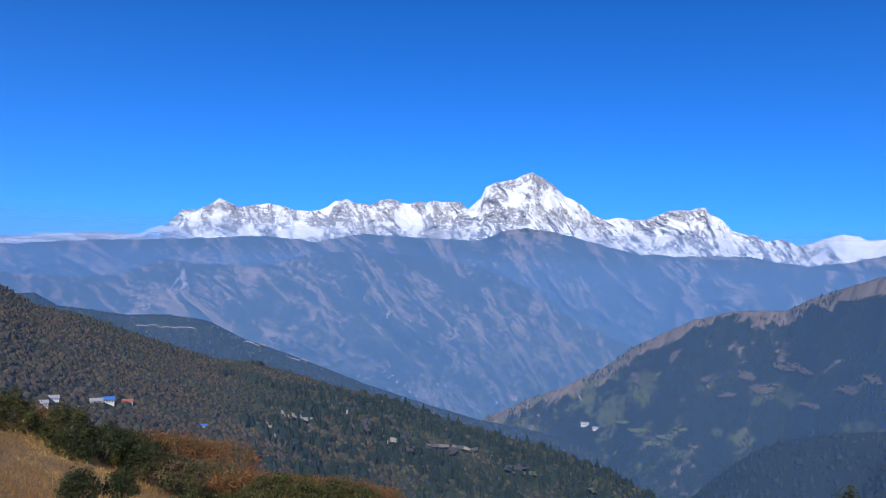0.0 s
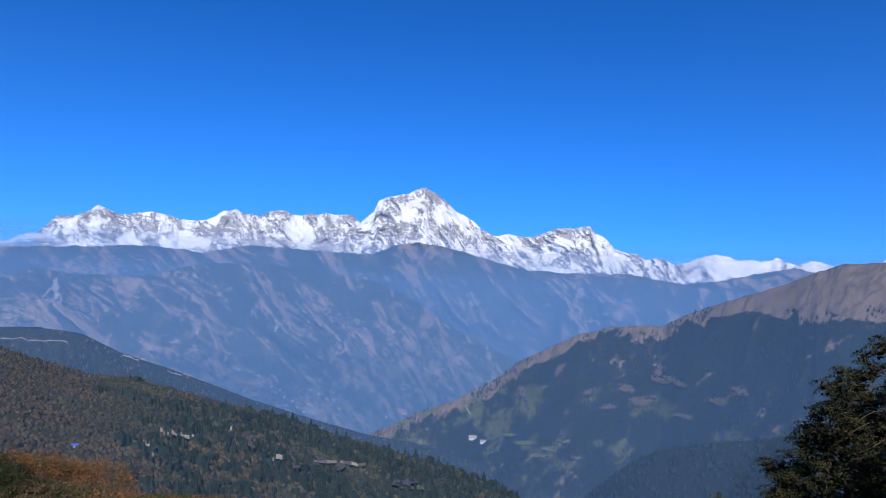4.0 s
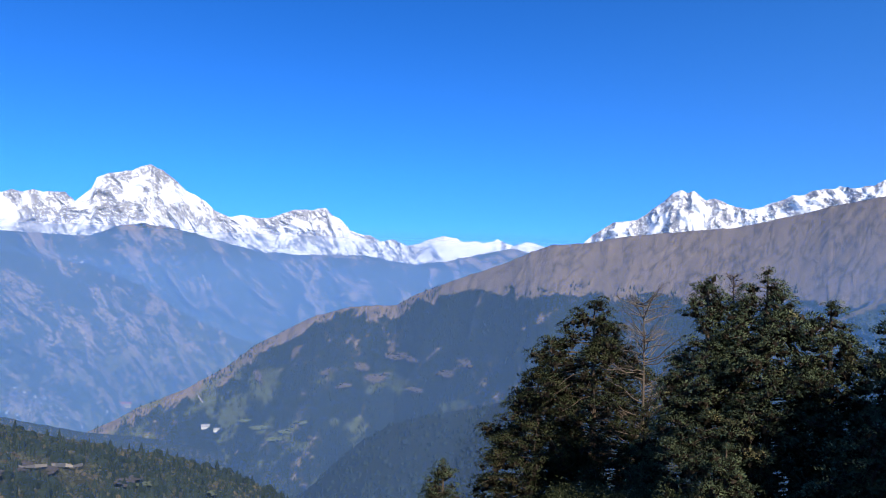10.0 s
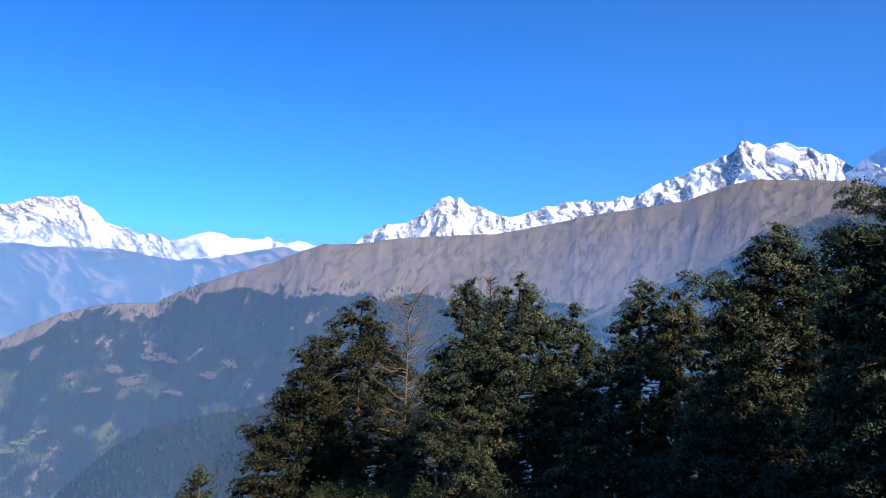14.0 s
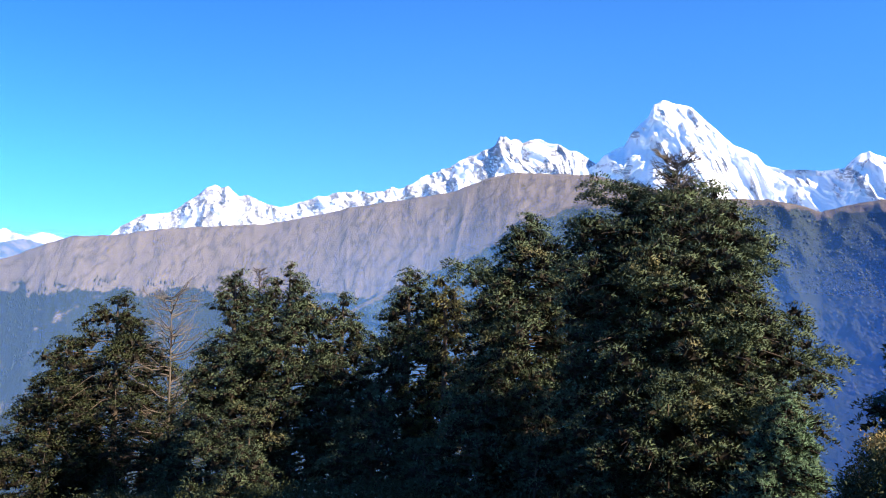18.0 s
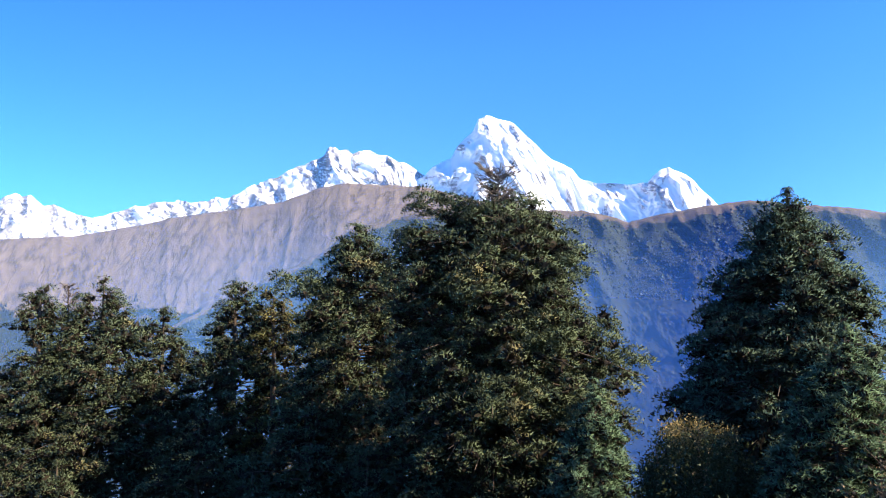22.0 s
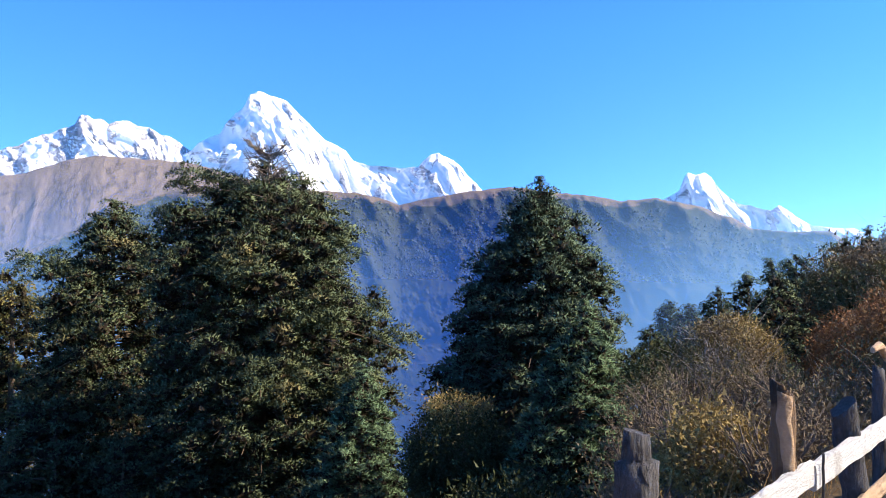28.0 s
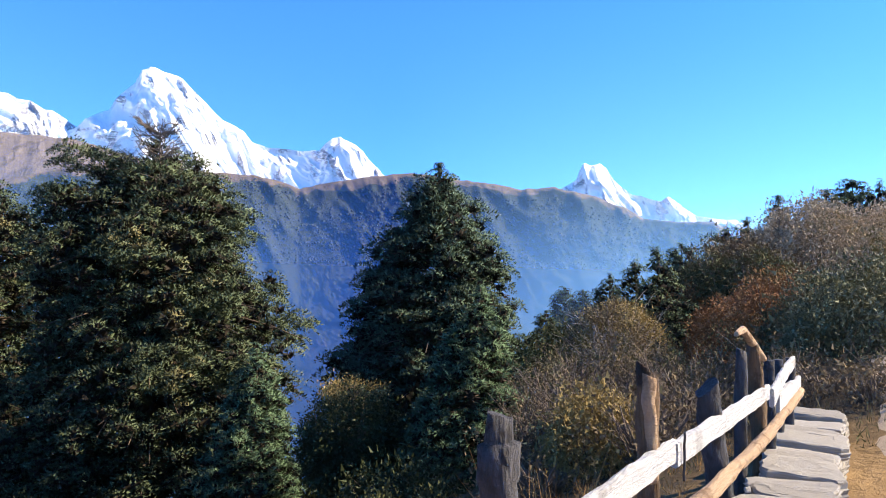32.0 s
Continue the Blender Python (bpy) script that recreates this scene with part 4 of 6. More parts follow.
def snag(label, az, dist, top_el, height, reach, seed=0, wood="grey_wood"):
    """A dead tree with a fan of bare twisted branches."""
    global rng
    rng = np.random.default_rng(900 + seed)
    x, y = place(az, dist)
    top = 1.6 + dist * math.tan(radians(top_el))
    root = new("dead_tree")
    root.location = (x, y, top - height)
    tagged(root, label, "dead tree")
    s = np.linspace(0, 1, 10)
    trunk = np.stack([0.15 * np.sin(s * 4), 0.12 * np.cos(s * 3) - 0.12, s * height], -1)
    under(mesh_object("trunk", *tube(trunk, 0.009 * height * (1.05 - s) + 0.025, 8), M[wood], True), root)
    limbs = []
    for i in range(90):
        f = 1 - 0.72 * rng.random() ** 1.5
        a = rng.uniform(0, 6.28)
        ln = reach * rng.uniform(0.4, 1.0) * (1.25 - f * 0.6)
        base = np.array([np.interp(f, s, trunk[:, k]) for k in range(3)])
        t = np.linspace(0, 1, 6)
        line = base + np.stack([math.cos(a) * ln * t, math.sin(a) * ln * t, rng.uniform(0.15, 1.0) * ln * t ** rng.uniform(0.9, 1.8)], -1) + rng.normal(0, 0.05 * ln, (6, 3)) * t[:, None]
        limbs.append(tube(line, 0.016 * ln * (1.1 - t) + 0.012, 4))
        for k in range(7):
            u = rng.uniform(0.3, 0.95)
            p0 = np.array([np.interp(u, t, line[:, c]) for c in range(3)])
            d = np.array([math.cos(a + rng.normal(0, 0.9)), math.sin(a + rng.normal(0, 0.9)), rng.uniform(-0.2, 0.9)])
            limbs.append(tube(np.array([p0, p0 + d * 0.18 * ln + rng.normal(0, 0.03, 3), p0 + d * 0.36 * ln]), [0.02, 0.014, 0.006], 4))
    tagged(under(mesh_object("limbwork", *joined(limbs), M[wood], True), root), kind="stuff")


# dead twig brown, darkened to put shade into the crowns
M["twig_shade"] = leaf_material("dead_twigs_and_shade", (0.018, 0.015, 0.011), (0.060, 0.046, 0.032), glow=0.02)
M["needle_blue"] = leaf_material("young_fir_needles", (0.026, 0.046, 0.031), (0.128, 0.180, 0.115), patch=0.6, glow=0.1, rough=0.9, spread=0.22)
M["needle_young"] = leaf_material("fresh_young_needles", (0.036, 0.066, 0.040), (0.175, 0.265, 0.150), patch=0.6, glow=0.08, rough=0.9, spread=0.25)
M["needle_olive"] = leaf_material("olive_needles", (0.045, 0.052, 0.020), (0.14, 0.145, 0.055), (0.17, 0.15, 0.06), 0.3, rough=0.9, spread=0.22)
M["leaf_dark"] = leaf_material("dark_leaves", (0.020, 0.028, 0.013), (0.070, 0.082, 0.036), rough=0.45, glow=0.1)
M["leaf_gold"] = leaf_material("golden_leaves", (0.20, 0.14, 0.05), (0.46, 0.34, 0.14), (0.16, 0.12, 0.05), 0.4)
M["leaf_mixed"] = leaf_material("yellowing_leaves", (0.03, 0.036, 0.014), (0.115, 0.115, 0.045), (0.26, 0.18, 0.065), 0.08, patch=0.9)
M["leaf_rust"] = leaf_material("rust_leaves", (0.15, 0.07, 0.03), (0.36, 0.17, 0.075), (0.15, 0.11, 0.05), 0.35)
M["leaf_brown"] = leaf_material("dull_brown_leaves", (0.085, 0.06, 0.038), (0.25, 0.185, 0.11), (0.10, 0.10, 0.045), 0.4)
M["leaf_straw"] = leaf_material("pale_brown_leaves", (0.22, 0.17, 0.11), (0.58, 0.46, 0.31), (0.15, 0.13, 0.07), 0.35)
M["leaf_gloss"] = leaf_material("glossy_leaves", (0.055, 0.058, 0.030), (0.22, 0.215, 0.115), (0.24, 0.175, 0.09), 0.2, rough=0.6)
M["twig"] = bark_material("twigs", (0.10, 0.075, 0.055), (0.24, 0.185, 0.14), 20)
M["twig_pale"] = bark_material("pale_stems", (0.26, 0.22, 0.19), (0.50, 0.45, 0.40), 20)
M["grey_wood"] = bark_material("dead_grey_wood", (0.12, 0.10, 0.085), (0.30, 0.26, 0.22), 8)

# the row of old firs below the terrace
conifer("tall dark green fir with a dense cone-shaped crown", 97.0, 29, 7.2, [(0, 0.05), (0.8, 0.55), (1.6, 1.25), (2.6, 1.9), (5, 3.1), (8, 4.0), (12, 4.8)], tuft=0.40, dense=2.3, gaps=0.14, seed=6, material="needle_blue")
conifer("broad old fir with a ragged domed crown and dead top", 77.2, 40, 8.1, [(0, 0.5), (1.0, 1.5), (2.0, 3.3), (3.2, 4.4), (5.5, 5.1), (9, 5.8), (15, 6.2)], tuft=0.52, dense=2.1, gaps=0.22, seed=5, bare_top=1.3, lobes=[(347, 1.0, 3.3, 1.2), (338, 1.3, 2.0, 1.0), (352, 2.9, 4.3, 1.0), (167, 1.3, 1.9, 1.1), (165, 2.6, 2.9, 1.0), (257, 1.7, 1.6, 0.9), (120, 9.3, 2.0, 1.8), (172, 9.2, 6.6, 1.3), (160, 7.6, 5.4, 1.2), (228, 7.4, 5.0, 1.5), (250, 10.2, 5.5, 1.7), (212, 10.8, 5.6, 1.6), (270, 5.2, 4.6, 1.3), (200, 4.6, 4.3, 1.2)])
conifer("dark fir with wide tiers of branches", 67.2, 52, 5.1, [(0, 0.3), (1.5, 1.7), (3.3, 3.6), (6, 4.6), (10, 5.0), (16, 5.6)], dense=1.8, gaps=0.26, seed=4, lobes=[(335, 4.0, 3.8, 1.6)])
conifer("slender fir with a tufted top", 58.6, 64, 1.1, [(0, 0.5), (1.0, 1.7), (1.9, 1.2), (4, 3.0), (9, 3.9), (16, 4.4)], seed=3, tuft=0.68, dense=1.2)
conifer("olive-green fir with a rounded top", 61.2, 61, -0.1, [(0, 0.8), (1.0, 1.9), (4, 2.6), (10, 3.4), (14, 3.6)], seed=31, tuft=0.66, material="needle_olive")
conifer("fir with a pointed top and olive foliage", 50.0, 66, 1.0, [(0, 0.3), (1.2, 1.5), (3, 2.8), (5.5, 4.1), (10, 6.0), (16, 6.5)], seed=2, tuft=0.68, dense=1.25)
conifer("thin fir with a round tuft of a crown", 46.2, 66, 0.0, [(0, 0.8), (1.0, 1.8), (2.4, 1.9), (3.6, 0.9), (6, 3.2), (12, 4.5)], seed=21, tuft=0.62)
conifer("short fir among taller ones", 53.8, 64, -0.8, [(0, 0.4), (2, 1.7), (6, 3.0), (12, 3.8)], seed=22, tuft=0.64)
conifer("fir with a rounded green crown on a bare trunk", 38.5, 89, -1.3, [(0, 0.9), (1.5, 2.6), (4, 4.3), (7.5, 6.2), (12, 7.6), (20, 9.0)], seed=1, tuft=0.85, dense=1.15, gaps=0.36, material="needle_shaded")
conifer("lower fir leaning out from the slope", 34.6, 88, -6.2, [(0, 1.0), (3, 3.6), (8, 5.6), (14, 6.5)], seed=13, tuft=0.85, gaps=0.36, material="needle_shaded")
conifer("small fir on the slope below", 27.8, 69, -12.8, [(0, 0.15), (1.5, 1.0), (3.5, 2.0), (6, 2.6)], seed=10, tuft=0.5)
conifer("young blue-green fir with upright shoots", 99.9, 20.3, -1.9, [(0, 0.06), (0.55, 0.28), (1.35, 0.84), (2.7, 1.4), (4.5, 2.0), (6.7, 2.5)], seed=11, tuft=0.30, dense=1.7, gaps=0.1, material="needle_young", shoots=True)
conifer("young narrow fir beside the old one", 83.9, 23.4, -6.3, [(0, 0.06), (0.4, 0.25), (1.2, 0.7), (2.6, 1.2), (5, 1.7)], seed=12, tuft=0.30, dense=1.6, gaps=0.1, material="needle_young", shoots=True)
for k, (az, d, el, w) in enumerate([(43.5, 78, -8.5, 4.0), (56.3, 56, -7.5, 3.6), (64.0, 48, -6.5, 4.0), (71.5, 43, -5.0, 4.2), (81.5, 36, -11.0, 3.4), (89.0, 30, -16.0, 2.4), (47.5, 60, -10.5, 4.0), (60.0, 52, -11.0, 4.0), (68.0, 40, -11.5, 3.8)]):
    conifer("dark fir in the shade of its neighbours", az, d, el, [(0, 0.4), (2, w * 0.5), (5, w * 0.85), (9, w)], seed=40 + k, tuft=0.66, dense=0.9)
for k, (az, d, el, r) in enumerate([(46.0, 60, -14.0, 3.4), (49.5, 55, -14.2, 3.2), (52.5, 50, -14.4, 3.2), (55.3, 47, -14.2, 3.0), (58.0, 45, -14.4, 2.8), (61.5, 42, -14.8, 2.8), (65.0, 39, -15.0, 2.6), (70.0, 36, -15.2, 2.6), (38.0, 74, -14.0, 4.0), (42.0, 68, -14.0, 3.8)]):
    shrub("dark evergreen undergrowth at the foot of the firs", az, d, el, r, 5.0, "leaf_dark", 1.1, 1.6, seed=260 + k, group="undergrowth below the firs", low=-0.8)
snag("dead fir with bare grey branches among the living ones", 41.9, 86, -1.3, 20, 5.4, 1, "twig")
snag("dead twiggy top rising out of the old fir", 77.4, 38.6, 8.75, 5.4, 1.9, 3, "twig")
snag("broken dead spike rising between two firs", 47.8, 69, 0.7, 14, 1.1, 2, "bark")

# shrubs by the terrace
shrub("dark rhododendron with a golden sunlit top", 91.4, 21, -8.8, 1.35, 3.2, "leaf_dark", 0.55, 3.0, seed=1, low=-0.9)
# sunlight on the bush top, put in as a separate crown of gold leaves
shrub("gold-leaved crown put in as a sunlit rhododendron top", 91.4, 20.9, -8.7, 0.85, 0.5, "leaf_gold", 0.4, 1.0, seed=51)
shrub("dark low bush below the young fir", 95.5, 16, -14.6, 1.6, 2.4, "leaf_dark", 0.7, 2.4, seed=2, low=-0.8)
shrub("broad-leaved evergreen bush at the foot of the firs", 93.0, 12.5, -16.6, 0.55, 1.2, "leaf_mixed", 0.42, 1.0, seed=3)
shrub("broad-leaved evergreen bush at the foot of the firs", 97.3, 11.0, -16.6, 0.5, 1.1, "leaf_mixed", 0.42, 1.0, seed=4)
shrub("dark bush in the gap between the firs", 88.5, 26, -14.5, 2.2, 3.4, "leaf_dark", 0.8, 2.4, seed=5, low=-0.8)
shrub("round half-bare shrub with olive leaves on pale stems", 110.6, 17.5, -2.6, 1.05, 3.0, "leaf_gold", 0.34, 1.2, stems=26, bare=0.75, seed=6, shade=0.85, wood="twig_pale", low=0.25)
shrub("round half-bare shrub with olive leaves on pale stems", 109.4, 17.0, -3.0, 0.95, 2.8, "leaf_brown", 0.34, 1.1, stems=24, bare=0.7, seed=26, shade=0.8, wood="twig_pale", low=0.2)
shrub("small yellow-leaved bush behind the fence", 108.9, 9.0, -9.4, 0.55, 1.35, "leaf_gold", 0.36, 2.2, seed=7)
shrub("small olive bush beside the young fir", 106.0, 18, -5.0, 0.9, 1.8, "leaf_mixed", 0.6, 1.0, seed=8)
for k, (az, d, el, r, h) in enumerate([(105.6, 14, -6.8, 0.9, 1.9), (107.5, 15.5, -5.5, 1.0, 2.1), (112.8, 15, -5.4, 1.1, 2.1), (114.6, 13, -6.0, 1.0, 2.0), (116.5, 12, -6.2, 1.0, 1.9), (107.0, 11.5, -8.0, 0.7, 1.5), (111.6, 12.5, -7.2, 0.8, 1.7), (118.5, 14, -4.6, 1.1, 2.2), (104.2, 12, -10.0, 0.8, 1.3), (112.5, 8.5, -9.4, 0.8, 1.0), (115.5, 9.5, -7.8, 0.8, 1.2), (104.8, 8.5, -13.0, 0.7, 0.9)]):
    shrub("tangle of bare brown twigs with a few dry leaves", az, d, el, r, h, "leaf_brown", 0.36, 0.9, stems=30, bare=0.75, seed=60 + k, shade=0.2)
conifer("slender dark green fir rising out of the shrubs", 112.9, 22, 0.9, [(0, 0.1), (1, 0.5), (2.5, 1.0), (5, 1.6)], seed=14, tuft=0.34, dense=1.5, gaps=0.15)
conifer("slender dark fir beside a larger one", 111.6, 27, 0.0, [(0, 0.15), (1.2, 0.7), (3, 1.2), (5, 1.5)], seed=15, tuft=0.36, dense=1.3)
shrub("bush with rust-red autumn leaves", 114.3, 23, -1.5, 0.9, 3.2, "leaf_rust", 0.55, 1.2, seed=9)
shrub("dark green thicket of evergreen shrubs", 116.4, 25, -0.5, 1.7, 4.2, "leaf_dark", 0.7, 1.3, seed=10)
shrub("thicket of brown and olive leaves", 119.0, 24, 2.0, 1.8, 4.6, "leaf_brown", 0.6, 1.2, seed=11)
shrub("tree with rust-brown autumn leaves", 121.0, 15.5, -0.6, 1.25, 3.2, "leaf_rust", 0.36, 1.0, seed=12)
shrub("tree with rust-brown autumn leaves", 118.6, 17.5, -2.0, 1.1, 2.8, "leaf_rust", 0.38, 1.0, seed=32)
shrub("large tree with dull straw-brown leaves", 123.3, 27, 4.2, 2.6, 6.6, "leaf_straw", 0.6, 1.3, seed=13)
shrub("large tree with dull straw-brown leaves", 127.2, 29, 4.0, 3.2, 7.0, "leaf_straw", 0.6, 1.3, seed=33)
shrub("large tree with dull straw-brown leaves", 120.6, 30, 2.6, 2.2, 5.6, "leaf_brown", 0.6, 1.3, seed=34)
shrub("thick dark rhododendron bush", 126.2, 13, 0.0, 1.35, 3.3, "leaf_gloss", 0.38, 1.1, seed=14)
shrub("thick dark rhododendron bush", 129.5, 14, 0.6, 1.6, 3.6, "leaf_gloss", 0.38, 1.0, seed=15)
shrub("thick dark rhododendron bush", 123.5, 14.5, -1.0, 1.1, 3.0, "leaf_gloss", 0.38, 1.0, seed=16)
for k, (az, d, el, r, h) in enumerate([(124.8, 9.5, -6.2, 0.7, 1.1), (126.6, 9.0, -5.6, 0.7, 1.2), (122.6, 9.6, -6.4, 0.6, 1.0), (128.6, 9.4, -5.0, 0.8, 1.3), (120.6, 10.5, -5.2, 0.7, 1.3)]):
    shrub("dry grey-brown twiggy scrub beside the path", az, d, el, r, h, "leaf_brown", 0.36, 0.6, stems=18, bare=0.7, seed=80 + k, shade=0.2)
for k, (az, d, el, w) in enumerate([(106.6, 110, -1.8, 3.2), (107.9, 105, -1.9, 2.6), (105.2, 100, -3.4, 2.6), (109.7, 95, -0.8, 2.4), (114.6, 75, 1.3, 3.4), (117.6, 60, 2.4, 2.3), (119.1, 58, 3.1, 2.2), (121.1, 52, 4.6, 1.7), (124.0, 62, 4.9, 2.8), (125.4, 66, 5.5, 3.2), (126.8, 60, 5.3, 2.8), (128.4, 64, 5.6, 3.2)]):
    conifer("distant blue-green fir on the shoulder of the hill", az, d, el, [(0, 0.1), (0.8, w * 0.34), (2.0, w * 0.62), (4, w * 0.85), (8, w * 0.95)], seed=90 + k, tuft=0.5, dense=1.6, gaps=0.2, material="needle_blue", group="firs on the shoulder")

# bushes on the grassy knoll
for k, (az, d, el, r, h, mat) in enumerate([(-29.3, 60, -8.6, 2.6, 4.2, "leaf_mixed"), (-25.3, 60, -9.7, 1.7, 3.0, "leaf_mixed"), (-24.9, 57, -11.4, 1.5, 2.2, "leaf_dark"), (-22.9, 60, -11.0, 1.7, 2.8, "leaf_dark"), (-21.6, 62, -11.6, 1.6, 2.8, "leaf_mixed"), (-20.0, 60, -12.2, 1.7, 3.0, "leaf_dark"), (-18.6, 60, -13.2, 2.2, 3.0, "leaf_brown"),
                                           (-23.9, 31, -13.6, 0.68, 1.6, "leaf_dark"), (-21.4, 32, -13.9, 0.52, 1.4, "leaf_dark"), (-20.6, 30, -16.0, 0.4, 0.7, "leaf_mixed"), (-17.2, 45, -15.6, 1.0, 1.5, "leaf_mixed")]):
    shrub("rounded dark evergreen bush on the dry grass slope", az, d, el, r, h, mat, 0.42 if d < 40 else 0.85, 1.3, seed=120 + k, group="bushes on the knoll", clumps=True)
for k in range(34):
    az = -27 + 24.5 * ((k * 0.618) % 1.0)
    d = 66 + 26 * ((k * 0.367) % 1.0)
    el = -11.3 - 0.235 * (az + 20) - 1.8 * ((k * 0.754) % 1.0) - (0.5 if az > -14 else 0)
    shrub("dark green shrub below the knoll" if k % 4 == 3 else "rust-brown shrub below the knoll", az, d, el, 2.4 + 1.6 * ((k * 0.43) % 1.0), 4.2, ("leaf_rust", "leaf_brown", "leaf_rust", "leaf_mixed")[k % 4], 1.0, 0.75, seed=150 + k, group="shrubs below the knoll", bare=0.1)
for k, (az, d, el) in enumerate([(-9.5, 52, -15.2), (-11.5, 55, -14.8), (-7.0, 55, -15.4), (-13.5, 50, -15.6), (-5.5, 60, -15.8)]):
    shrub("broad green bush at the foot of the knoll", az, d, el, 2.2, 3.4, "leaf_mixed", 0.85, 1.2, seed=200 + k, group="shrubs below the knoll", clumps=True)


# ---- woods on the slopes ----
def round_tree():
    """A small far broad crown, lumpy and rounded: vertices and triangles."""
    k = 5
    a = np.arange(k) * 2 * np.pi / k + rng.uniform(0, 6)
    rings = [np.stack([np.cos(a + t) * r, np.sin(a + t) * r, 0 * a + z], -1) * rng.uniform(0.8, 1.2, (k, 1)) for r, z, t in ((0.46, 0.0, 0.0), (0.36, 0.42, 0.6))]
    v = np.concatenate(rings + [np.array([[0.0, 0.0, 0.64]])])
    f = [(r * k + i, r * k + (i + 1) % k, r * k + k + i) for r in (0,) for i in range(k)] + [(r * k + (i + 1) % k, r * k + k + (i + 1) % k, r * k + k + i) for r in (0,) for i in range(k)]
    return v, np.array(f + [(k + i, k + (i + 1) % k, 2 * k) for i in range(k)])


def cone_crown():
    """A far conifer as one ragged pointed form: vertices and triangles."""
    k = 5
    a = np.arange(k) * 2 * np.pi / k + rng.uniform(0, 6)
    rings = [np.stack([np.cos(a + t) * r, np.sin(a + t) * r, 0 * a + z], -1) * np.stack([j, j, 0 * j + 1], -1) for r, z, t, j in ((0.24, 0.0, 0.0, rng.uniform(0.6, 1.35, k)), (0.16, 0.42, 0.5, rng.uniform(0.5, 1.5, k)))]
    v = np.concatenate(rings + [np.array([[0.0, 0.0, 1.0]])])
    f = [(r * k + i, r * k + (i + 1) % k, r * k + k + i) for r in (0,) for i in range(k)] + [(r * k + (i + 1) % k, r * k + k + (i + 1) % k, r * k + k + i) for r in (0,) for i in range(k)]
    return v, np.array(f + [(k + i, k + (i + 1) % k, 2 * k) for i in range(k)])


def strew(centres, scales, templates):
    """Whole small forms at all centres, each turned by chance: vertices and triangles."""
    vs, fs, n = [], [], 0
    pick = rng.integers(0, len(templates), len(centres))
    for k, (v, f) in enumerate(templates):
        c, s = centres[pick == k], scales[pick == k]
        a = rng.uniform(0, 2 * np.pi, len(c))[:, None]
        w = rng.uniform(0.8, 1.25, (len(c), 1))
        q = np.stack([(np.cos(a) * v[:, 0] - np.sin(a) * v[:, 1]) * w, (np.sin(a) * v[:, 0] + np.cos(a) * v[:, 1]) * w, v[:, 2] + 0 * a], -1) * s[:, None, None] + c[:, None, :]
        vs.append(q.reshape(-1, 3))
        fs.append((f[None] + (n + np.arange(len(c)) * len(v))[:, None, None]).reshape(-1, 3))
        n += len(c) * len(v)
    return np.concatenate(vs), np.concatenate(fs)


CONES, ROUNDS = [cone_crown() for _ in range(6)], [round_tree() for _ in range(6)]


def woods(name, label, land, count, size, templates, material, keep, seed):
    """Many small trees over a slope, where keep(bearing, elevation angle, noise) says so."""
    global rng
    rng = np.random.default_rng(3000 + seed)
    az, pts = LAND[land]
    rows, cols = pts.shape[:2]
    # more to each square degree than to each square metre
    i, j = rng.uniform(0, rows - 1.01, count * 3), rng.uniform(0, cols - 1.01, count * 3)
    a, b = i.astype(int), j.astype(int)
    u, v = (i - a)[:, None], (j - b)[:, None]
    p = (pts[a, b] * (1 - u) + pts[a + 1, b] * u) * (1 - v) + (pts[a, b + 1] * (1 - u) + pts[a + 1, b + 1] * u) * v
    bearing = np.degrees(np.arctan2(p[:, 0], p[:, 1]))
    el = np.degrees(np.arctan2(p[:, 2] - 1.6, np.hypot(p[:, 0], p[:, 1])))
    patch = fbm(p[:, 0] / 45.0, p[:, 1] / 45.0, 4, 0.5, seed)
    drop = pts[-1, b, 2] - p[:, 2]
    p = p[keep(bearing, el, patch, p, drop)][:count]
    s = size * rng.uniform(0.62, 1.2, len(p)) ** 2.0
    ob = mesh_object(name, *strew(p - np.array([0, 0, 0.1 * size]), s, templates), M[material])
    tagged(ob, label, "trees", kind="stuff")


M["wood_conifer"] = leaf_material("far_conifers", (0.034, 0.044, 0.032), (0.115, 0.128, 0.082), (0.14, 0.105, 0.06), 0.06, glow=0.05, patch=0.02, spread=0.4)
M["wood_shrub"] = leaf_material("far_shrubs", (0.046, 0.038, 0.026), (0.130, 0.098, 0.062), (0.062, 0.064, 0.040), 0.28, glow=0.05, patch=0.03, spread=0.3)
M["wood_dark"] = leaf_material("dark_conifers", (0.014, 0.024, 0.018), (0.042, 0.058, 0.042), glow=0.05, patch=0.02, spread=0.3)
M["bush_dark"] = leaf_material("dark_far_bushes", (0.034, 0.038, 0.026), (0.100, 0.104, 0.066), (0.12, 0.10, 0.065), 0.2, glow=0.05, patch=0.05, spread=0.3)
woods("shrub_cover", "brown and grey-green shrubs covering the slope", "hill_left", 20000, 1.35, ROUNDS, "wood_shrub", lambda a, e, n, p, d: a < -4 + 26 * (n - 0.5), 1)
woods("conifer_wood", "dark conifers on the lower part of the slope", "hill_left", 5200, 3.8, CONES + ROUNDS, "wood_dark", lambda a, e, n, p, d: (a > -14 + 30 * (n - 0.5)) & (rng.random(len(a)) < 0.25 + 1.6 * (n - 0.35)), 2)
woods("bush_cover", "dark evergreen bushes among the brown shrubs", "hill_left", 9000, 1.7, ROUNDS, "bush_dark", lambda a, e, n, p, d: rng.random(len(a)) < 0.16 + 0.055 * np.clip(a + 14, 0, 14), 6)
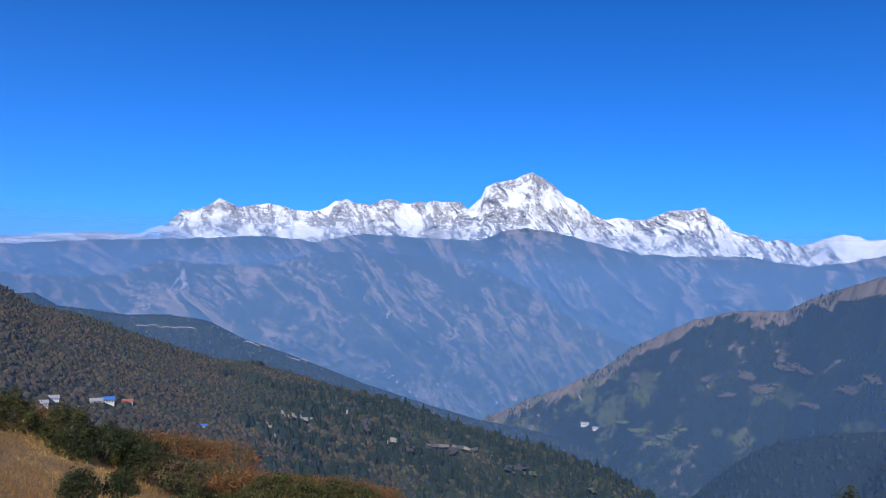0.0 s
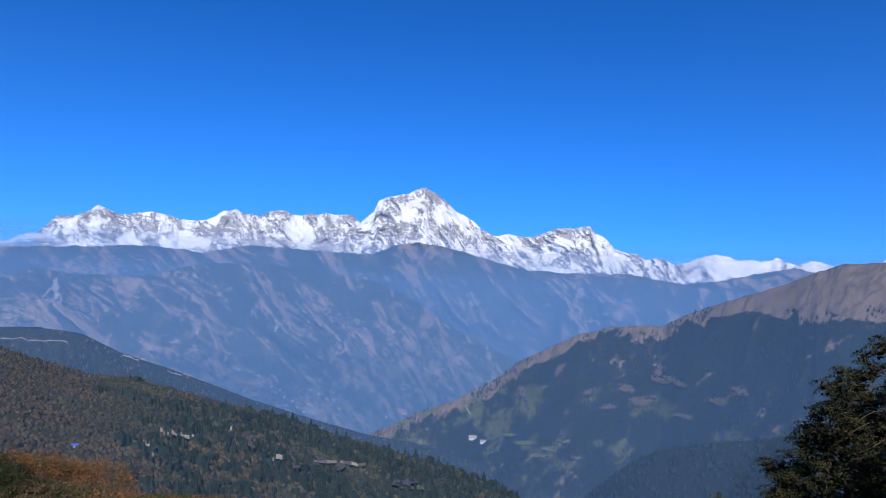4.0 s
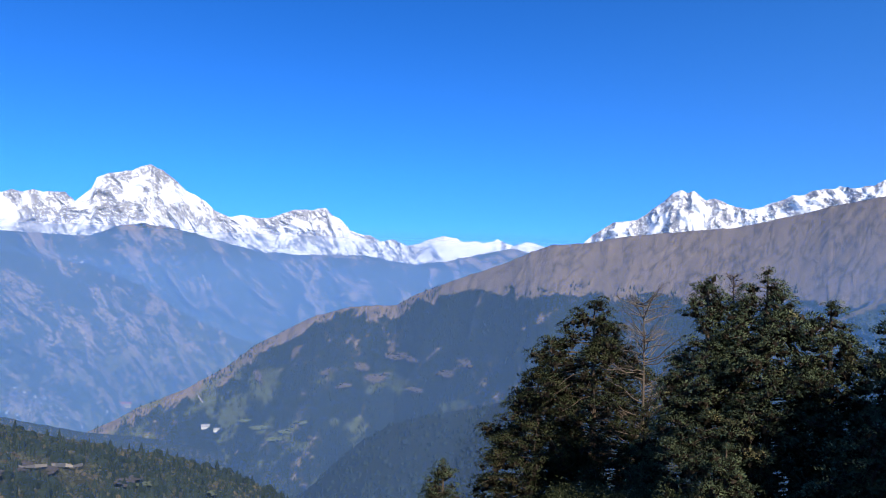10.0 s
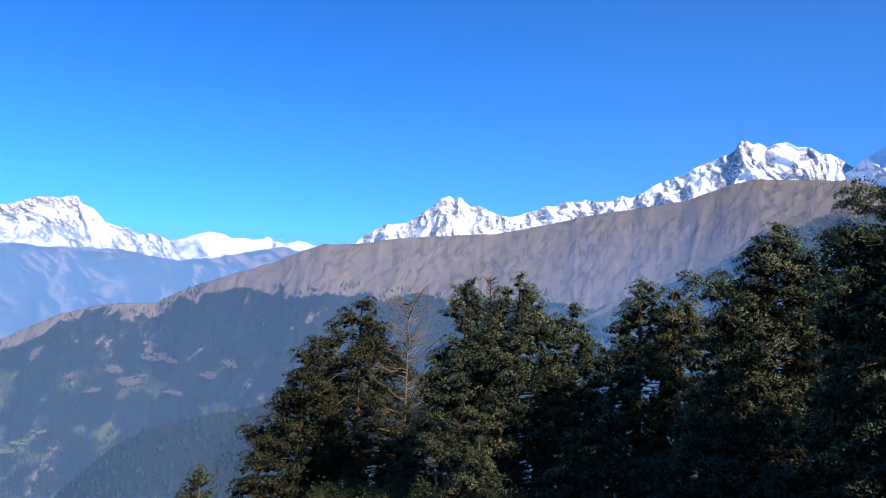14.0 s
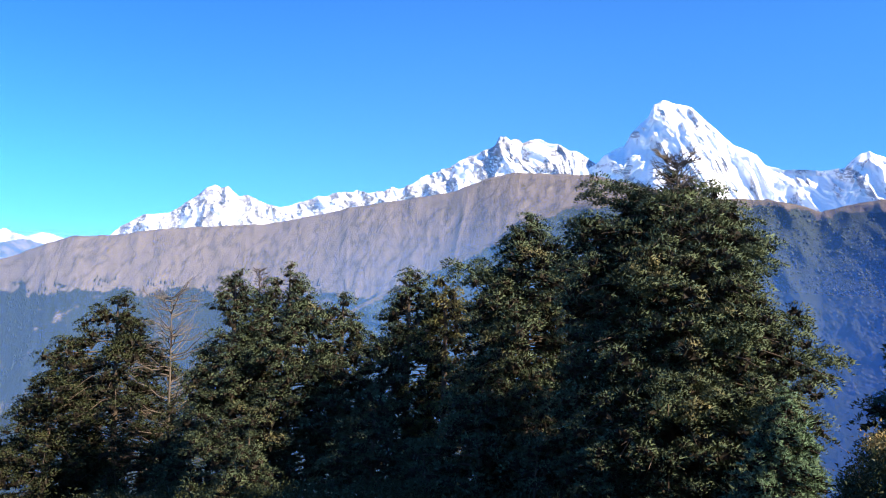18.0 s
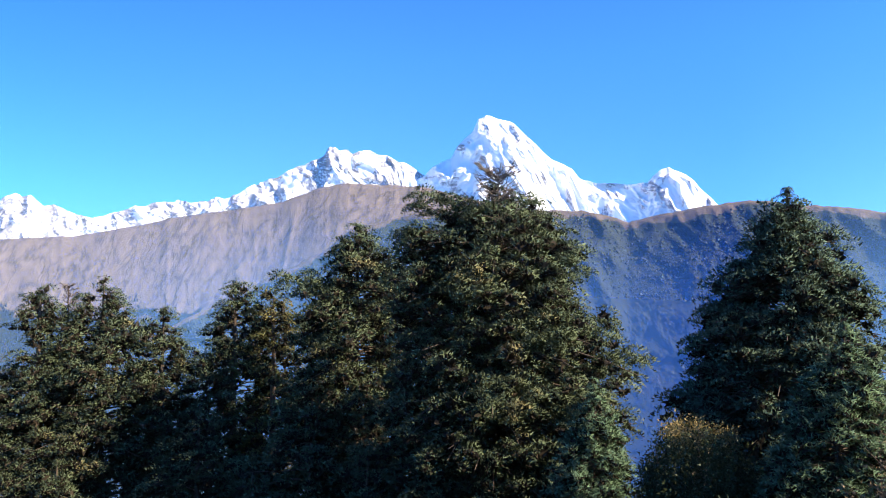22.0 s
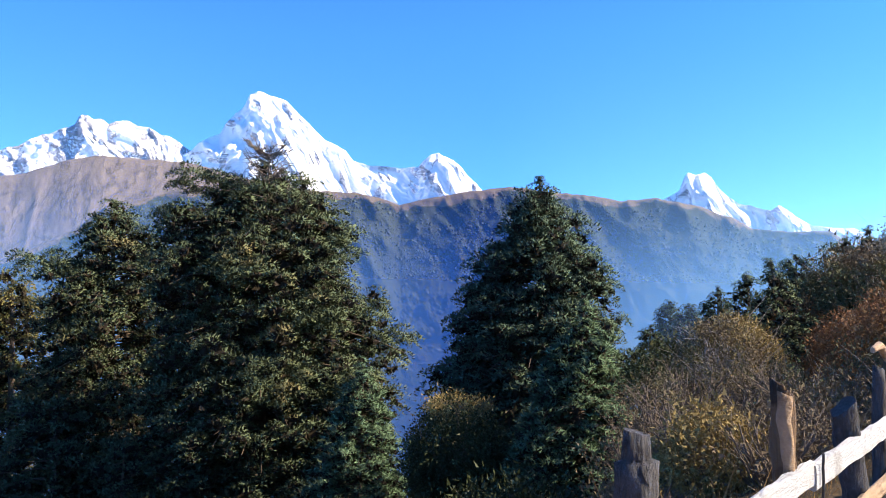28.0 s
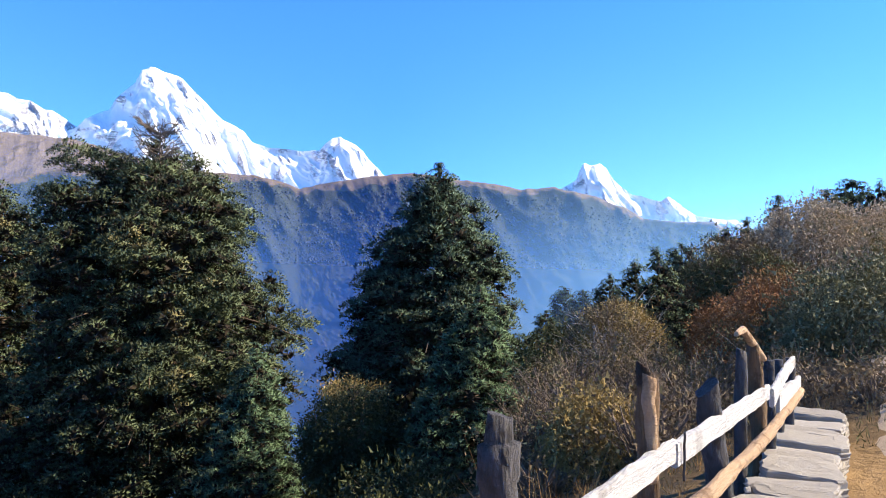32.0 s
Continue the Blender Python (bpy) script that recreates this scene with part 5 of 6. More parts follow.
woods("forest", "dense dark forest on the valley side", "hill_lowwood", 9000, 3.8, ROUNDS + CONES, "wood_dark", lambda a, e, n, p, d: n > 0.2, 3)
woods("ridge_wood", "conifers covering the steep ridge", "mountain_wood", 26000, 3.0, ROUNDS, "wood_conifer", lambda a, e, n, p, d: (d > 7 + 26 * (n - 0.4)) & (n > 0.26), 4)
woods("hill_wood", "dark woods on the low hill with the road", "hill_leftback", 6000, 5.0, ROUNDS + CONES, "bush_dark", lambda a, e, n, p, d: (n > 0.36) & (d > 2), 7)
woods("brown_ridge_wood", "dark woods on the lower ridge", "mountain_brown", 13000, 5.5, CONES, "wood_dark", lambda a, e, n, p, d: (p[:, 2] < -25 + 120 * (n - 0.5)) & (n > 0.47), 5)


# ---- dry grass ----
def grass(name, label, count, spots, length, material, blades=7, seed=0, thin=0.07):
    """Tufts of dry blades on the ground; spots gives count places (x, y)."""
    global rng
    rng = np.random.default_rng(7000 + seed)
    tufts = [spray(blades, length, 1.3, length * thin) * np.array([0.6, 0.6, 1.3]) for _ in range(5)]
    x, y = spots(count)
    p = np.stack([x, y, ground_z(x, y) - 0.02], -1)
    tagged(mesh_object(name, *scatter(p, rng.uniform(0.6, 1.4, len(p)), tufts, 0.2), M[material]), label, "grass", kind="stuff")


def ring_spots(a0, a1, r0, r1):
    def spots(n):
        a, r = np.radians(rng.uniform(a0, a1, n)), rng.uniform(r0, r1, n)
        keep = fbm(r * np.sin(a) / 3.0, r * np.cos(a) / 3.0, 3, 0.5, 77) > 0.30
        return (r * np.sin(a))[keep], (r * np.cos(a))[keep]
    return spots


def fence_spots(n):
    s, w = rng.uniform(-0.6, 6.5, n), rng.uniform(0.12, 3.2, n) ** 1.3
    keep = fbm(s * 1.3, w * 1.3, 3, 0.5, 78) > 0.4
    d = Vector((0.767, -0.642, 0))
    return (2.1 + s * d.x + w * 0.642 + 0.1)[keep], (-0.3 + s * d.y + w * 0.767 + 0.1)[keep]


def path_spots(n):
    s, w = rng.uniform(2.0, 7.0, n), rng.normal(0, 0.12, n)
    return 2.9 + s * 0.81 - (0.42 + w) * 0.588, -2.0 - s * 0.588 - (0.42 + w) * 0.81


def tall_spots(n):
    a, r = np.radians(rng.normal(105.6, 1.2, n)), rng.uniform(3.5, 4.8, n)
    return r * np.sin(a) + 0.3, r * np.cos(a) - 0.1


M["straw"] = leaf_material("dry_grass_blades", (0.50, 0.29, 0.085), (0.84, 0.56, 0.20), (0.33, 0.18, 0.07), 0.45, glow=0.06, patch=0.16)
grass("dry_grass", "golden dry grass on the slope below the viewpoint", 34000, ring_spots(-44, -13, 20, 66), 0.30, "straw", blades=6, seed=1)
grass("dry_grass", "tufts of dry straw-coloured grass behind the fence", 1800, fence_spots, 0.10, "straw", seed=2)
grass("dry_grass", "tall dry grass stalks beside the fence post", 60, tall_spots, 0.62, "straw", blades=9, seed=5, thin=0.012)
grass("dry_grass", "short dry grass along the wall", 500, path_spots, 0.06, "straw", seed=3)
grass("dry_grass", "dry grass between the shrubs", 3500, ring_spots(100, 128, 7, 26), 0.16, "leaf_brown", seed=4)


# ---- fence, stone wall and path ----
def part(name, bm, material, parent, label=""):
    me = bpy.data.meshes.new(name)
    bm.to_mesh(me)
    bm.free()
    me.materials.append(material)
    ob = new(name, me)
    ob.parent = parent
    return tagged(ob, label)


def rough_log(points, radii, sides=16, seed=0, knob=0.12, flat=None, cut=0.0):
    """A rough-hewn length of wood along points, with uneven closed ends: a bmesh. flat: share that squeezes it into a squared plank; cut: how far its end slants."""
    p = np.asarray(points, float)
    gaps = np.linalg.norm(np.diff(p, axis=0), axis=1)
    s = np.concatenate([[0], np.cumsum(gaps)]) / gaps.sum()
    t = np.unique(np.round(np.concatenate([np.linspace(0, 1, 26), s]), 5))
    n = len(t)
    line = np.stack([np.interp(t, s, p[:, k]) for k in range(3)], -1)
    rad = np.interp(t, s, radii)
    d = line[-1] - line[0]
    length = np.linalg.norm(d)
    d /= length
    ref = np.array([0, 0, 1.0]) if abs(d[2]) < 0.8 else np.array([1.0, 0, 0])
    u = np.cross(d, ref)
    u /= np.linalg.norm(u)
    w = np.cross(u, d)
    sway = (fbm(t * 3 + seed, t * 0, 3, 0.5, seed) - 0.5) * radii[0] * (0.25 if flat else 0.8)
    bm = bmesh.new()
    rings = []
    for i in range(n):
        ring = []
        for k in range(sides):
            a = 2 * math.pi * k / sides
            c, q = math.cos(a), math.sin(a)
            along = t[i] * length
            f = 1 + knob * 2 * (float(fbm(np.array(c * 1.3 + seed), np.array(q * 1.3 + along * 4 + seed), 2, 0.5, seed)) - 0.5)
            f += knob * 1.2 * (float(value_noise(np.array(c * 5.0 + seed), np.array(q * 5.0 + along * 22), seed + 3)) - 0.5)
            if flat:
                box = 1 / max(abs(c), abs(q)) ** 0.75
                edge = 1 + knob * (float(value_noise(np.array(along * 9.0), np.array(seed + 2.0 * (q > 0)), seed)) - 0.5) * 1.6
                c, q = c * box * flat, q * box * edge
                f = 1 + (f - 1) * 0.55
            tilt = cut * rad[i] * c if i == n - 1 else 0.0
            ring.append(bm.verts.new(line[i] + u * sway[i] + rad[i] * f * (u * c + w * q) + d * tilt))
        rings.append(ring)
    for a, b in zip(rings[:-1], rings[1:]):
        for k in range(sides):
            bm.faces.new((a[k], a[(k + 1) % sides], b[(k + 1) % sides], b[k])).smooth = not flat
    bm.faces.new(rings[0][::-1])
    bm.faces.new(rings[-1])
    bmesh.ops.recalc_face_normals(bm, faces=bm.faces)
    return bm


def wood_material(name, a, b, stain, scale=14.0, lying=False, relief=1.0):
    """Weathered wood; its grain runs upright, or along the fence where lying."""
    m = Mat(name, rough=0.85)
    v = m.coords()
    if lying:
        tc, mp = m.node("ShaderNodeTexCoord"), m.node("ShaderNodeMapping")
        mp.vector_type = "TEXTURE"
        mp.inputs["Rotation"].default_value = (0, 0, radians(-39.9))
        mp.inputs["Scale"].default_value = (2.6, 0.35, 0.35)
        m.link(tc.outputs["Object"], mp.inputs["Vector"])
        along = mp.outputs[0]
    else:
        along = m.coords(scale=(3, 3, 0.4))
    grain = m.noise(along, scale, 6, 0.7, 0.5)
    blot = m.noise(v, 5.0, 4, 0.6)
    nick = m.noise(v, 38.0, 4, 0.7)
    out = m.mix(m.steps(blot, 0.52, 0.68), m.mix(grain, a, b), stain)
    out = m.mix(m.steps(nick, 0.62, 0.74), out, m.mix(0.35, out, stain))
    return m.color(out).bump(m.math("ADD", grain, m.math("MULTIPLY", nick, 0.4)), relief, 0.03).m


M["post_dark"] = wood_material("weathered_dark_wood", (0.022, 0.022, 0.025), (0.125, 0.120, 0.125), (0.016, 0.014, 0.014))
M["post_brown"] = wood_material("brown_wood", (0.070, 0.042, 0.026), (0.25, 0.155, 0.085), (0.05, 0.032, 0.022))
M["plank_pale"] = wood_material("pale_split_wood", (0.44, 0.435, 0.42), (0.64, 0.63, 0.61), (0.36, 0.345, 0.325), 26, True, 0.9)
M["pole_tan"] = wood_material("tan_pole", (0.32, 0.20, 0.11), (0.60, 0.42, 0.27), (0.22, 0.13, 0.07), 18, True)


def stone_material():
    m = Mat("grey_slate", rough=0.9)
    v = m.coords()
    n = m.noise(v, 7.0, 7, 0.65)
    tone = m.mix(m.thing(), (0.27, 0.245, 0.205), (0.46, 0.425, 0.365))
    out = m.mix(n, m.mix(0.6, tone, (0.16, 0.135, 0.11)), tone)
    out = m.mix(m.steps(m.noise(v, 2.5, 4), 0.62, 0.72), out, (0.30, 0.25, 0.18))
    return m.color(out).bump(m.noise(m.coords(scale=(0.6, 2.5, 4)), 22, 9, 0.75), 0.8, 0.016).m


M["slate"] = stone_material()


def build_fence():
    fence = new("fence")
    fence.location = (4.0, -2.0, 0.0)
    tagged(fence, "rustic fence of rough posts, pale split planks and a pole", "fence")
    off = Vector((4.0, -2.0, 0.0))

    def put(name, pts, radii, mat, label="", on=None, **kw):
        return part(name, rough_log([Vector(p) - off for p in pts], radii, **kw), M[mat], on or fence, label)

    put("post", [(2.31, -0.54, -0.4), (2.30, -0.53, 0.80), (2.27, -0.50, 1.00), (2.27, -0.50, 1.085), (2.27, -0.50, 1.09), (2.27, -0.50, 1.16)], [0.040, 0.042, 0.049, 0.048, 0.032, 0.030], "post_dark", "dark weathered post with a notched top", seed=1, knob=0.34, cut=0.3)
    put("post", [(3.24, -1.31, -0.4), (3.23, -1.30, 0.6), (3.18, -1.27, 1.14)], [0.044, 0.042, 0.040], "post_brown", "brown post with a fresh split face", seed=2, knob=0.26, cut=0.9)
    part("split_face", rough_log([Vector(p) - off for p in [(3.20, -1.302, 0.70), (3.17, -1.285, 0.95), (3.148, -1.268, 1.12)]], [0.024, 0.026, 0.024], seed=21, knob=0.2, cut=0.5), M["pole_tan"], fence, "pale tan face where the post split")
    put("post", [(4.13, -2.06, -0.4), (4.08, -2.02, 0.4), (3.95, -1.91, 0.94)], [0.068, 0.066, 0.052], "post_dark", "short thick dark post leaning to one side", seed=3, knob=0.3, cut=-0.8)
    put("post", [(4.55, -2.42, -0.4), (4.55, -2.42, 0.5), (4.54, -2.41, 1.05)], [0.038, 0.037, 0.034], "post_dark", "thin grey post", seed=4, knob=0.35, cut=0.4)
    put("post", [(4.93, -2.73, -0.4), (4.92, -2.73, 0.5), (4.84, -2.66, 1.05)], [0.046, 0.045, 0.042], "post_brown", "brown post", seed=5, knob=0.28)
    put("branch", [(4.46, -2.34, 1.15), (4.62, -2.47, 1.16), (4.80, -2.62, 1.07), (5.08, -2.86, 0.93)], [0.014, 0.023, 0.026, 0.022], "pole_tan", "crooked pale branch laid over the post tops", seed=6, knob=0.15)
    put("post", [(5.22, -2.98, -0.4), (5.22, -2.98, 0.90)], [0.038, 0.034], "post_dark", "thin grey post", seed=7, knob=0.3)
    put("post", [(5.55, -3.25, -0.4), (5.55, -3.25, 0.86)], [0.038, 0.034], "post_dark", "thin grey post", seed=8, knob=0.3)
    put("post", [(5.95, -3.58, -0.4), (5.95, -3.58, 0.82)], [0.038, 0.034], "post_dark", "thin grey post", seed=9, knob=0.3)
    put("plank", [(2.22, -0.52, 0.78), (2.75, -0.98, 0.80), (3.33, -1.45, 0.79)], [0.053, 0.051, 0.048], "plank_pale", "pale split plank with torn edges", seed=10, flat=0.3, knob=0.15)
    second = put("plank", [(3.31, -1.45, 0.775), (4.1, -2.10, 0.755), (5.0, -2.85, 0.725)], [0.053, 0.051, 0.046], "plank_pale", "pale split plank with torn edges", seed=11, flat=0.3, knob=0.15)
    put("plank", [(4.98, -2.86, 0.69), (5.4, -3.18, 0.74), (5.92, -3.60, 0.80)], [0.058, 0.055, 0.045], "plank_pale", "pale split plank with torn edges", seed=12, flat=0.3, knob=0.15)
    put("plank", [(5.25, -3.06, 0.60), (6.05, -3.72, 0.60)], [0.07, 0.06], "plank_pale", "pale split plank with torn edges", seed=13, flat=0.3, knob=0.15)
    put("pole", [(2.5, -0.78, 0.50), (3.54, -1.66, 0.50), (4.31, -2.29, 0.48), (4.93, -2.81, 0.49), (6.0, -3.70, 0.55)], [0.038, 0.037, 0.035, 0.033, 0.031], "pole_tan", "peeled tan pole with knots", seed=14, knob=0.3)
    put("wire", [(3.33, -1.50, 0.86), (3.34, -1.505, 0.78), (3.34, -1.50, 0.66)], [0.006, 0.006, 0.006], "post_dark", "dark wire binding", on=second, seed=15, sides=6)


def slab(rnd, lx, ly, h):
    """A split stone slab with a broken outline, layered edge and uneven top: a bmesh."""
    n = 22
    bm = bmesh.new()
    out = []
    ph = rnd.uniform(0, 9)
    for k in range(n):
        a = 2 * math.pi * k / n
        c, s = math.cos(a), math.sin(a)
        f = 1 / max(abs(c), abs(s)) ** rnd.uniform(0.72, 1.0)
        jag = 1 + 0.10 * math.sin(3 * a + ph) * rnd.uniform(0.3, 1) + rnd.uniform(-0.05, 0.05)
        out.append((lx / 2 * c * f * jag, ly / 2 * s * f * jag))
    rings = []
    for z, g in ((0.0, 0.94), (h * 0.22, 1.0), (h * 0.30, 0.965), (h * 0.55, 1.01), (h * 0.62, 0.97), (h * 0.9, 0.99), (h, 0.94), (h * 1.02, 0.6)):
        rings.append([bm.verts.new((x * g * rnd.uniform(0.98, 1.02), y * g * rnd.uniform(0.98, 1.02), z + rnd.uniform(-0.035, 0.035) * h)) for x, y in out])
    for a, b in zip(rings[:-1], rings[1:]):
        for k in range(n):
            bm.faces.new((a[k], a[(k + 1) % n], b[(k + 1) % n], b[k]))
    bm.faces.new(rings[0][::-1])
    bm.faces.new(rings[-1])
    return bm


def build_wall():
    rnd = random.Random(5)
    wall = new("stone_wall")
    start, end = Vector((3.55, -2.05, 0)), Vector((6.65, -4.30, 0))
    d = (end - start).normalized()
    side = Vector((-d.y, d.x, 0))
    wall.location = start
    tagged(wall, "low dry-stone wall of flat grey slabs beside the path", "stone wall")
    turn = math.atan2(side.y, side.x)
    total = (end - start).length
    for course, (z, h) in enumerate(((-0.12, 0.16), (0.05, 0.13), (0.19, 0.11))):
        s = 0.0
        while s < total:
            w = rnd.uniform(0.24, 0.42)
            ob = part("stone", slab(rnd, rnd.uniform(0.42, 0.48), w, h), M["slate"], wall)
            ob.matrix_local = Matrix.Translation(d * (s + w / 2) + Vector((0, 0, z - 0.04 - 0.10 * s / total))) @ Matrix.Rotation(turn + rnd.uniform(-0.08, 0.08), 4, "Z")
            s += w + 0.012
    s = 0.0
    while s < total:
        w = rnd.uniform(0.22, 0.40)
        ob = part("slab", slab(rnd, rnd.uniform(0.38, 0.52), w, rnd.uniform(0.06, 0.13)), M["slate"], wall)
        ob.matrix_local = Matrix.Translation(d * (s + w / 2) + side * rnd.uniform(-0.03, 0.05) + Vector((0, 0, 0.26 - 0.10 * s / total + rnd.uniform(0, 0.06)))) @ Matrix.Rotation(turn + rnd.uniform(-0.1, 0.1), 4, "Z") @ Matrix.Rotation(rnd.uniform(-0.07, 0.07), 4, "Y") @ Matrix.Rotation(rnd.uniform(-0.08, 0.03), 4, "X")
        s += w + 0.045


build_fence()
build_wall()


# ---- path ----
def build_path():
    s, w = np.linspace(-3.0, 9.0, 60)[:, None], np.linspace(0.0, 2.6, 18)[None, :]
    x, y = 2.9 + s * 0.81 - w * 0.588, -1.95 - s * 0.588 - w * 0.81
    edge = np.minimum(np.minimum((w + 0.05) * 3, (2.6 - w) * 3), 1) * np.ones_like(s)
    z = ground_z(x, y) + 0.07 * edge + (fbm(x * 3, y * 3, 4, 0.5, 5) - 0.5) * 0.07 - 0.045
    m = Mat("sandy_earth", rough=0.95)
    v = m.coords()
    n, fine = m.noise(v, 1.6, 6, 0.6), m.noise(v, 30, 5, 0.7)
    m.color(m.mix(fine, m.mix(n, (0.30, 0.215, 0.14), (0.42, 0.31, 0.205)), m.mix(n, (0.40, 0.295, 0.195), (0.54, 0.415, 0.285)))).bump(fine, 0.6, 0.02)
    ob = mesh_object("path", np.stack([x, y, z], -1).reshape(-1, 3), grid_faces(60, 18), m.m, True)
    tagged(ob, "trodden path of dry sandy earth", "path", kind="structure")


build_path()


# ---- houses on the slopes ----
def box(lx, ly, lz, at=(0, 0, 0)):
    bm = bmesh.new()
    bmesh.ops.create_cube(bm, size=1)
    bmesh.ops.scale(bm, vec=(lx, ly, lz), verts=bm.verts)
    bmesh.ops.translate(bm, vec=(at[0], at[1], at[2] + lz / 2), verts=bm.verts)
    return bm


def gable(lx, ly, h, at):
    bm = bmesh.new()
    p = [bm.verts.new((at[0] + sx * lx / 2, at[1] + sy * ly / 2, at[2])) for sx in (-1, 1) for sy in (-1, 1)]
    q = [bm.verts.new((at[0] + sx * lx / 2, at[1], at[2] + h)) for sx in (-1, 1)]
    for f in ((p[0], p[2], q[1], q[0]), (p[3], p[1], q[0], q[1]), (p[1], p[0], q[0]), (p[2], p[3], q[1]), (p[0], p[1], p[3], p[2])):
        bm.faces.new(f)
    bmesh.ops.recalc_face_normals(bm, faces=bm.faces)
    return bm


def paint(name, color):
    m = Mat(name, rough=0.7)
    n = m.noise(m.coords(), 0.9, 5, 0.6)
    return m.color(m.mix(n, tuple(0.75 * c for c in color), color)).m


M["wall_white"] = paint("whitewash", (0.78, 0.77, 0.74))
M["wall_tan"] = paint("tan_plaster", (0.62, 0.48, 0.34))
M["roof_blue"] = paint("blue_sheet_roof", (0.06, 0.20, 0.62))
M["roof_red"] = paint("rust_red_roof", (0.52, 0.14, 0.08))
M["roof_grey"] = paint("grey_slate_roof", (0.40, 0.40, 0.42))
M["window_dark"] = paint("dark_window", (0.04, 0.05, 0.06))


def house(label, land, az, el, lx, ly, storeys, wall, roof, group="village houses"):
    p = on_slope(land, az, el)
    root = new("house")
    root.location = p
    root.rotation_euler = (0, 0, -radians(az))
    tagged(root, label, "house", group)
    h = 2.4 * storeys * lx / 8
    part("wall", box(lx, ly, h + 3, (0, 0, -3)), M[wall], root)
    part("roof", gable(lx * 1.12, ly * 1.2, 0.30 * ly, (0, 0, h)), M[roof], root)
    for s in range(storeys):
        for k in range(4):
            part("window", box(lx * 0.10, 0.12, h / storeys * 0.4, ((k - 1.5) * lx * 0.23, -ly / 2, h / storeys * (s + 0.3))), M["window_dark"], root)


for label, land, az, el, lx, ly, st, wl, rf in [
    ("white lodge with a blue sheet roof on the shrub slope", "hill_left", -22.9, -9.75, 2.6, 2.2, 1, "wall_white", "roof_blue"),
    ("low white house with a rust-red roof", "hill_left", -21.8, -9.75, 2.4, 2.0, 1, "wall_white", "roof_red"),
    ("low tan house beside the lodge", "hill_left", -23.7, -9.8, 2.6, 2.0, 1, "wall_tan", "roof_grey"),
    ("white house with grey flat roof", "hill_left", -26.2, -9.5, 1.9, 1.8, 2, "wall_white", "roof_grey"),
    ("white house with grey flat roof", "hill_left", -26.9, -9.8, 1.7, 1.8, 1, "wall_white", "roof_grey"),
    ("small hut with a blue roof", "hill_left", -16.6, -11.6, 1.6, 1.5, 1, "wall_white", "roof_blue"),
    ("orange and white building in the valley", "mountain_spur", 5.4, -9.3, 24.0, 12.0, 1, "wall_tan", "roof_red"),
    ("white lodge on a spur above terraced fields", "mountain_brown", 10.7, -10.8, 15.0, 7.0, 1, "wall_white", "roof_grey"),
    ("white lodge on a spur above terraced fields", "mountain_brown", 11.5, -11.0, 11.0, 6.0, 1, "wall_white", "roof_grey"),
]:
    house(label, land, az, el, lx, ly, st, wl, rf)
for k in range(26):
    u, w = (k * 0.618) % 1.0, (k * 0.7548) % 1.0
    house("pale village house among terraced fields", "mountain_spur", -6 + 10.5 * u, -8.1 - 0.30 * (10.5 * u - 2.6) + 1.9 * (w - 0.4), 3.5 + 3 * w, 3.5, 1, "wall_white", ("roof_grey", "roof_blue", "roof_grey")[k % 3])


def track(label, land, points, width):
    """A pale track cut along a slope."""
    m = M.setdefault("cut_earth", paint("cut_earth", (0.33, 0.29, 0.235)))
    line = []
    for (a0, e0), (a1, e1) in zip(points[:-1], points[1:]):
        for t in np.linspace(0, 1, 9)[:-1]:
            line.append(on_slope(land, a0 + (a1 - a0) * t, e0 + (e1 - e0) * t))
    line = [Vector(v) for v in line]
    lift = Vector((0, 0, 0.9 if land == "hill_left" else 0.0))
    line = [v + lift for v in line]
    up = [(v + Vector((-v.x, -v.y, 0)).normalized() * width * 0.4 + Vector((0, 0, 0.2 * width)), v + Vector((0, 0, width * random.uniform(0.5, 1.1)))) for v in line]
    pts = np.array([[*a] for pair in up for a in pair])
    n = len(line)
    faces = np.array([[2 * i, 2 * i + 2, 2 * i + 3, 2 * i + 1] for i in range(n - 1)])
    tagged(mesh_object("track", pts, faces, m), label, "track", kind="structure")


track("pale dirt road cut across a wooded hill", "hill_leftback", [(-21.5, -4.6), (-19, -4.7), (-17.3, -5.0)], 2.0)
track("pale dirt road cut across a wooded hill", "hill_leftback", [(-14.3, -5.7), (-12.5, -6.0)], 2.6)
track("pale dirt road cut across a wooded hill", "hill_leftback", [(-11.2, -6.8), (-9.4, -7.0)], 2.2)
track("pale cut bank in the conifer wood", "hill_left", [(-11.6, -11.0), (-10.4, -11.2), (-9.0, -11.5)], 1.6)
track("pale winding track on the slope", "hill_left", [(-12.6, -11.9), (-11.7, -11.8), (-11.6, -12.3), (-12.0, -13.0)], 1.6)
track("pale cut bank in the conifer wood", "hill_left", [(-4.2, -13.0), (-2.9, -12.8), (-2.0, -12.2)], 1.8)
track("bare earth bank among conifers", "hill_left", [(-6.8, -10.9), (-6.0, -10.4)], 1.8)
track("bare earth bank among conifers", "hill_left", [(-1.0, -13.0), (3.6, -13.2)], 1.6)
track("pale landslip scar", "mountain_brown", [(10.0, -8.4), (10.2, -8.9), (10.5, -9.3)], 8.0)


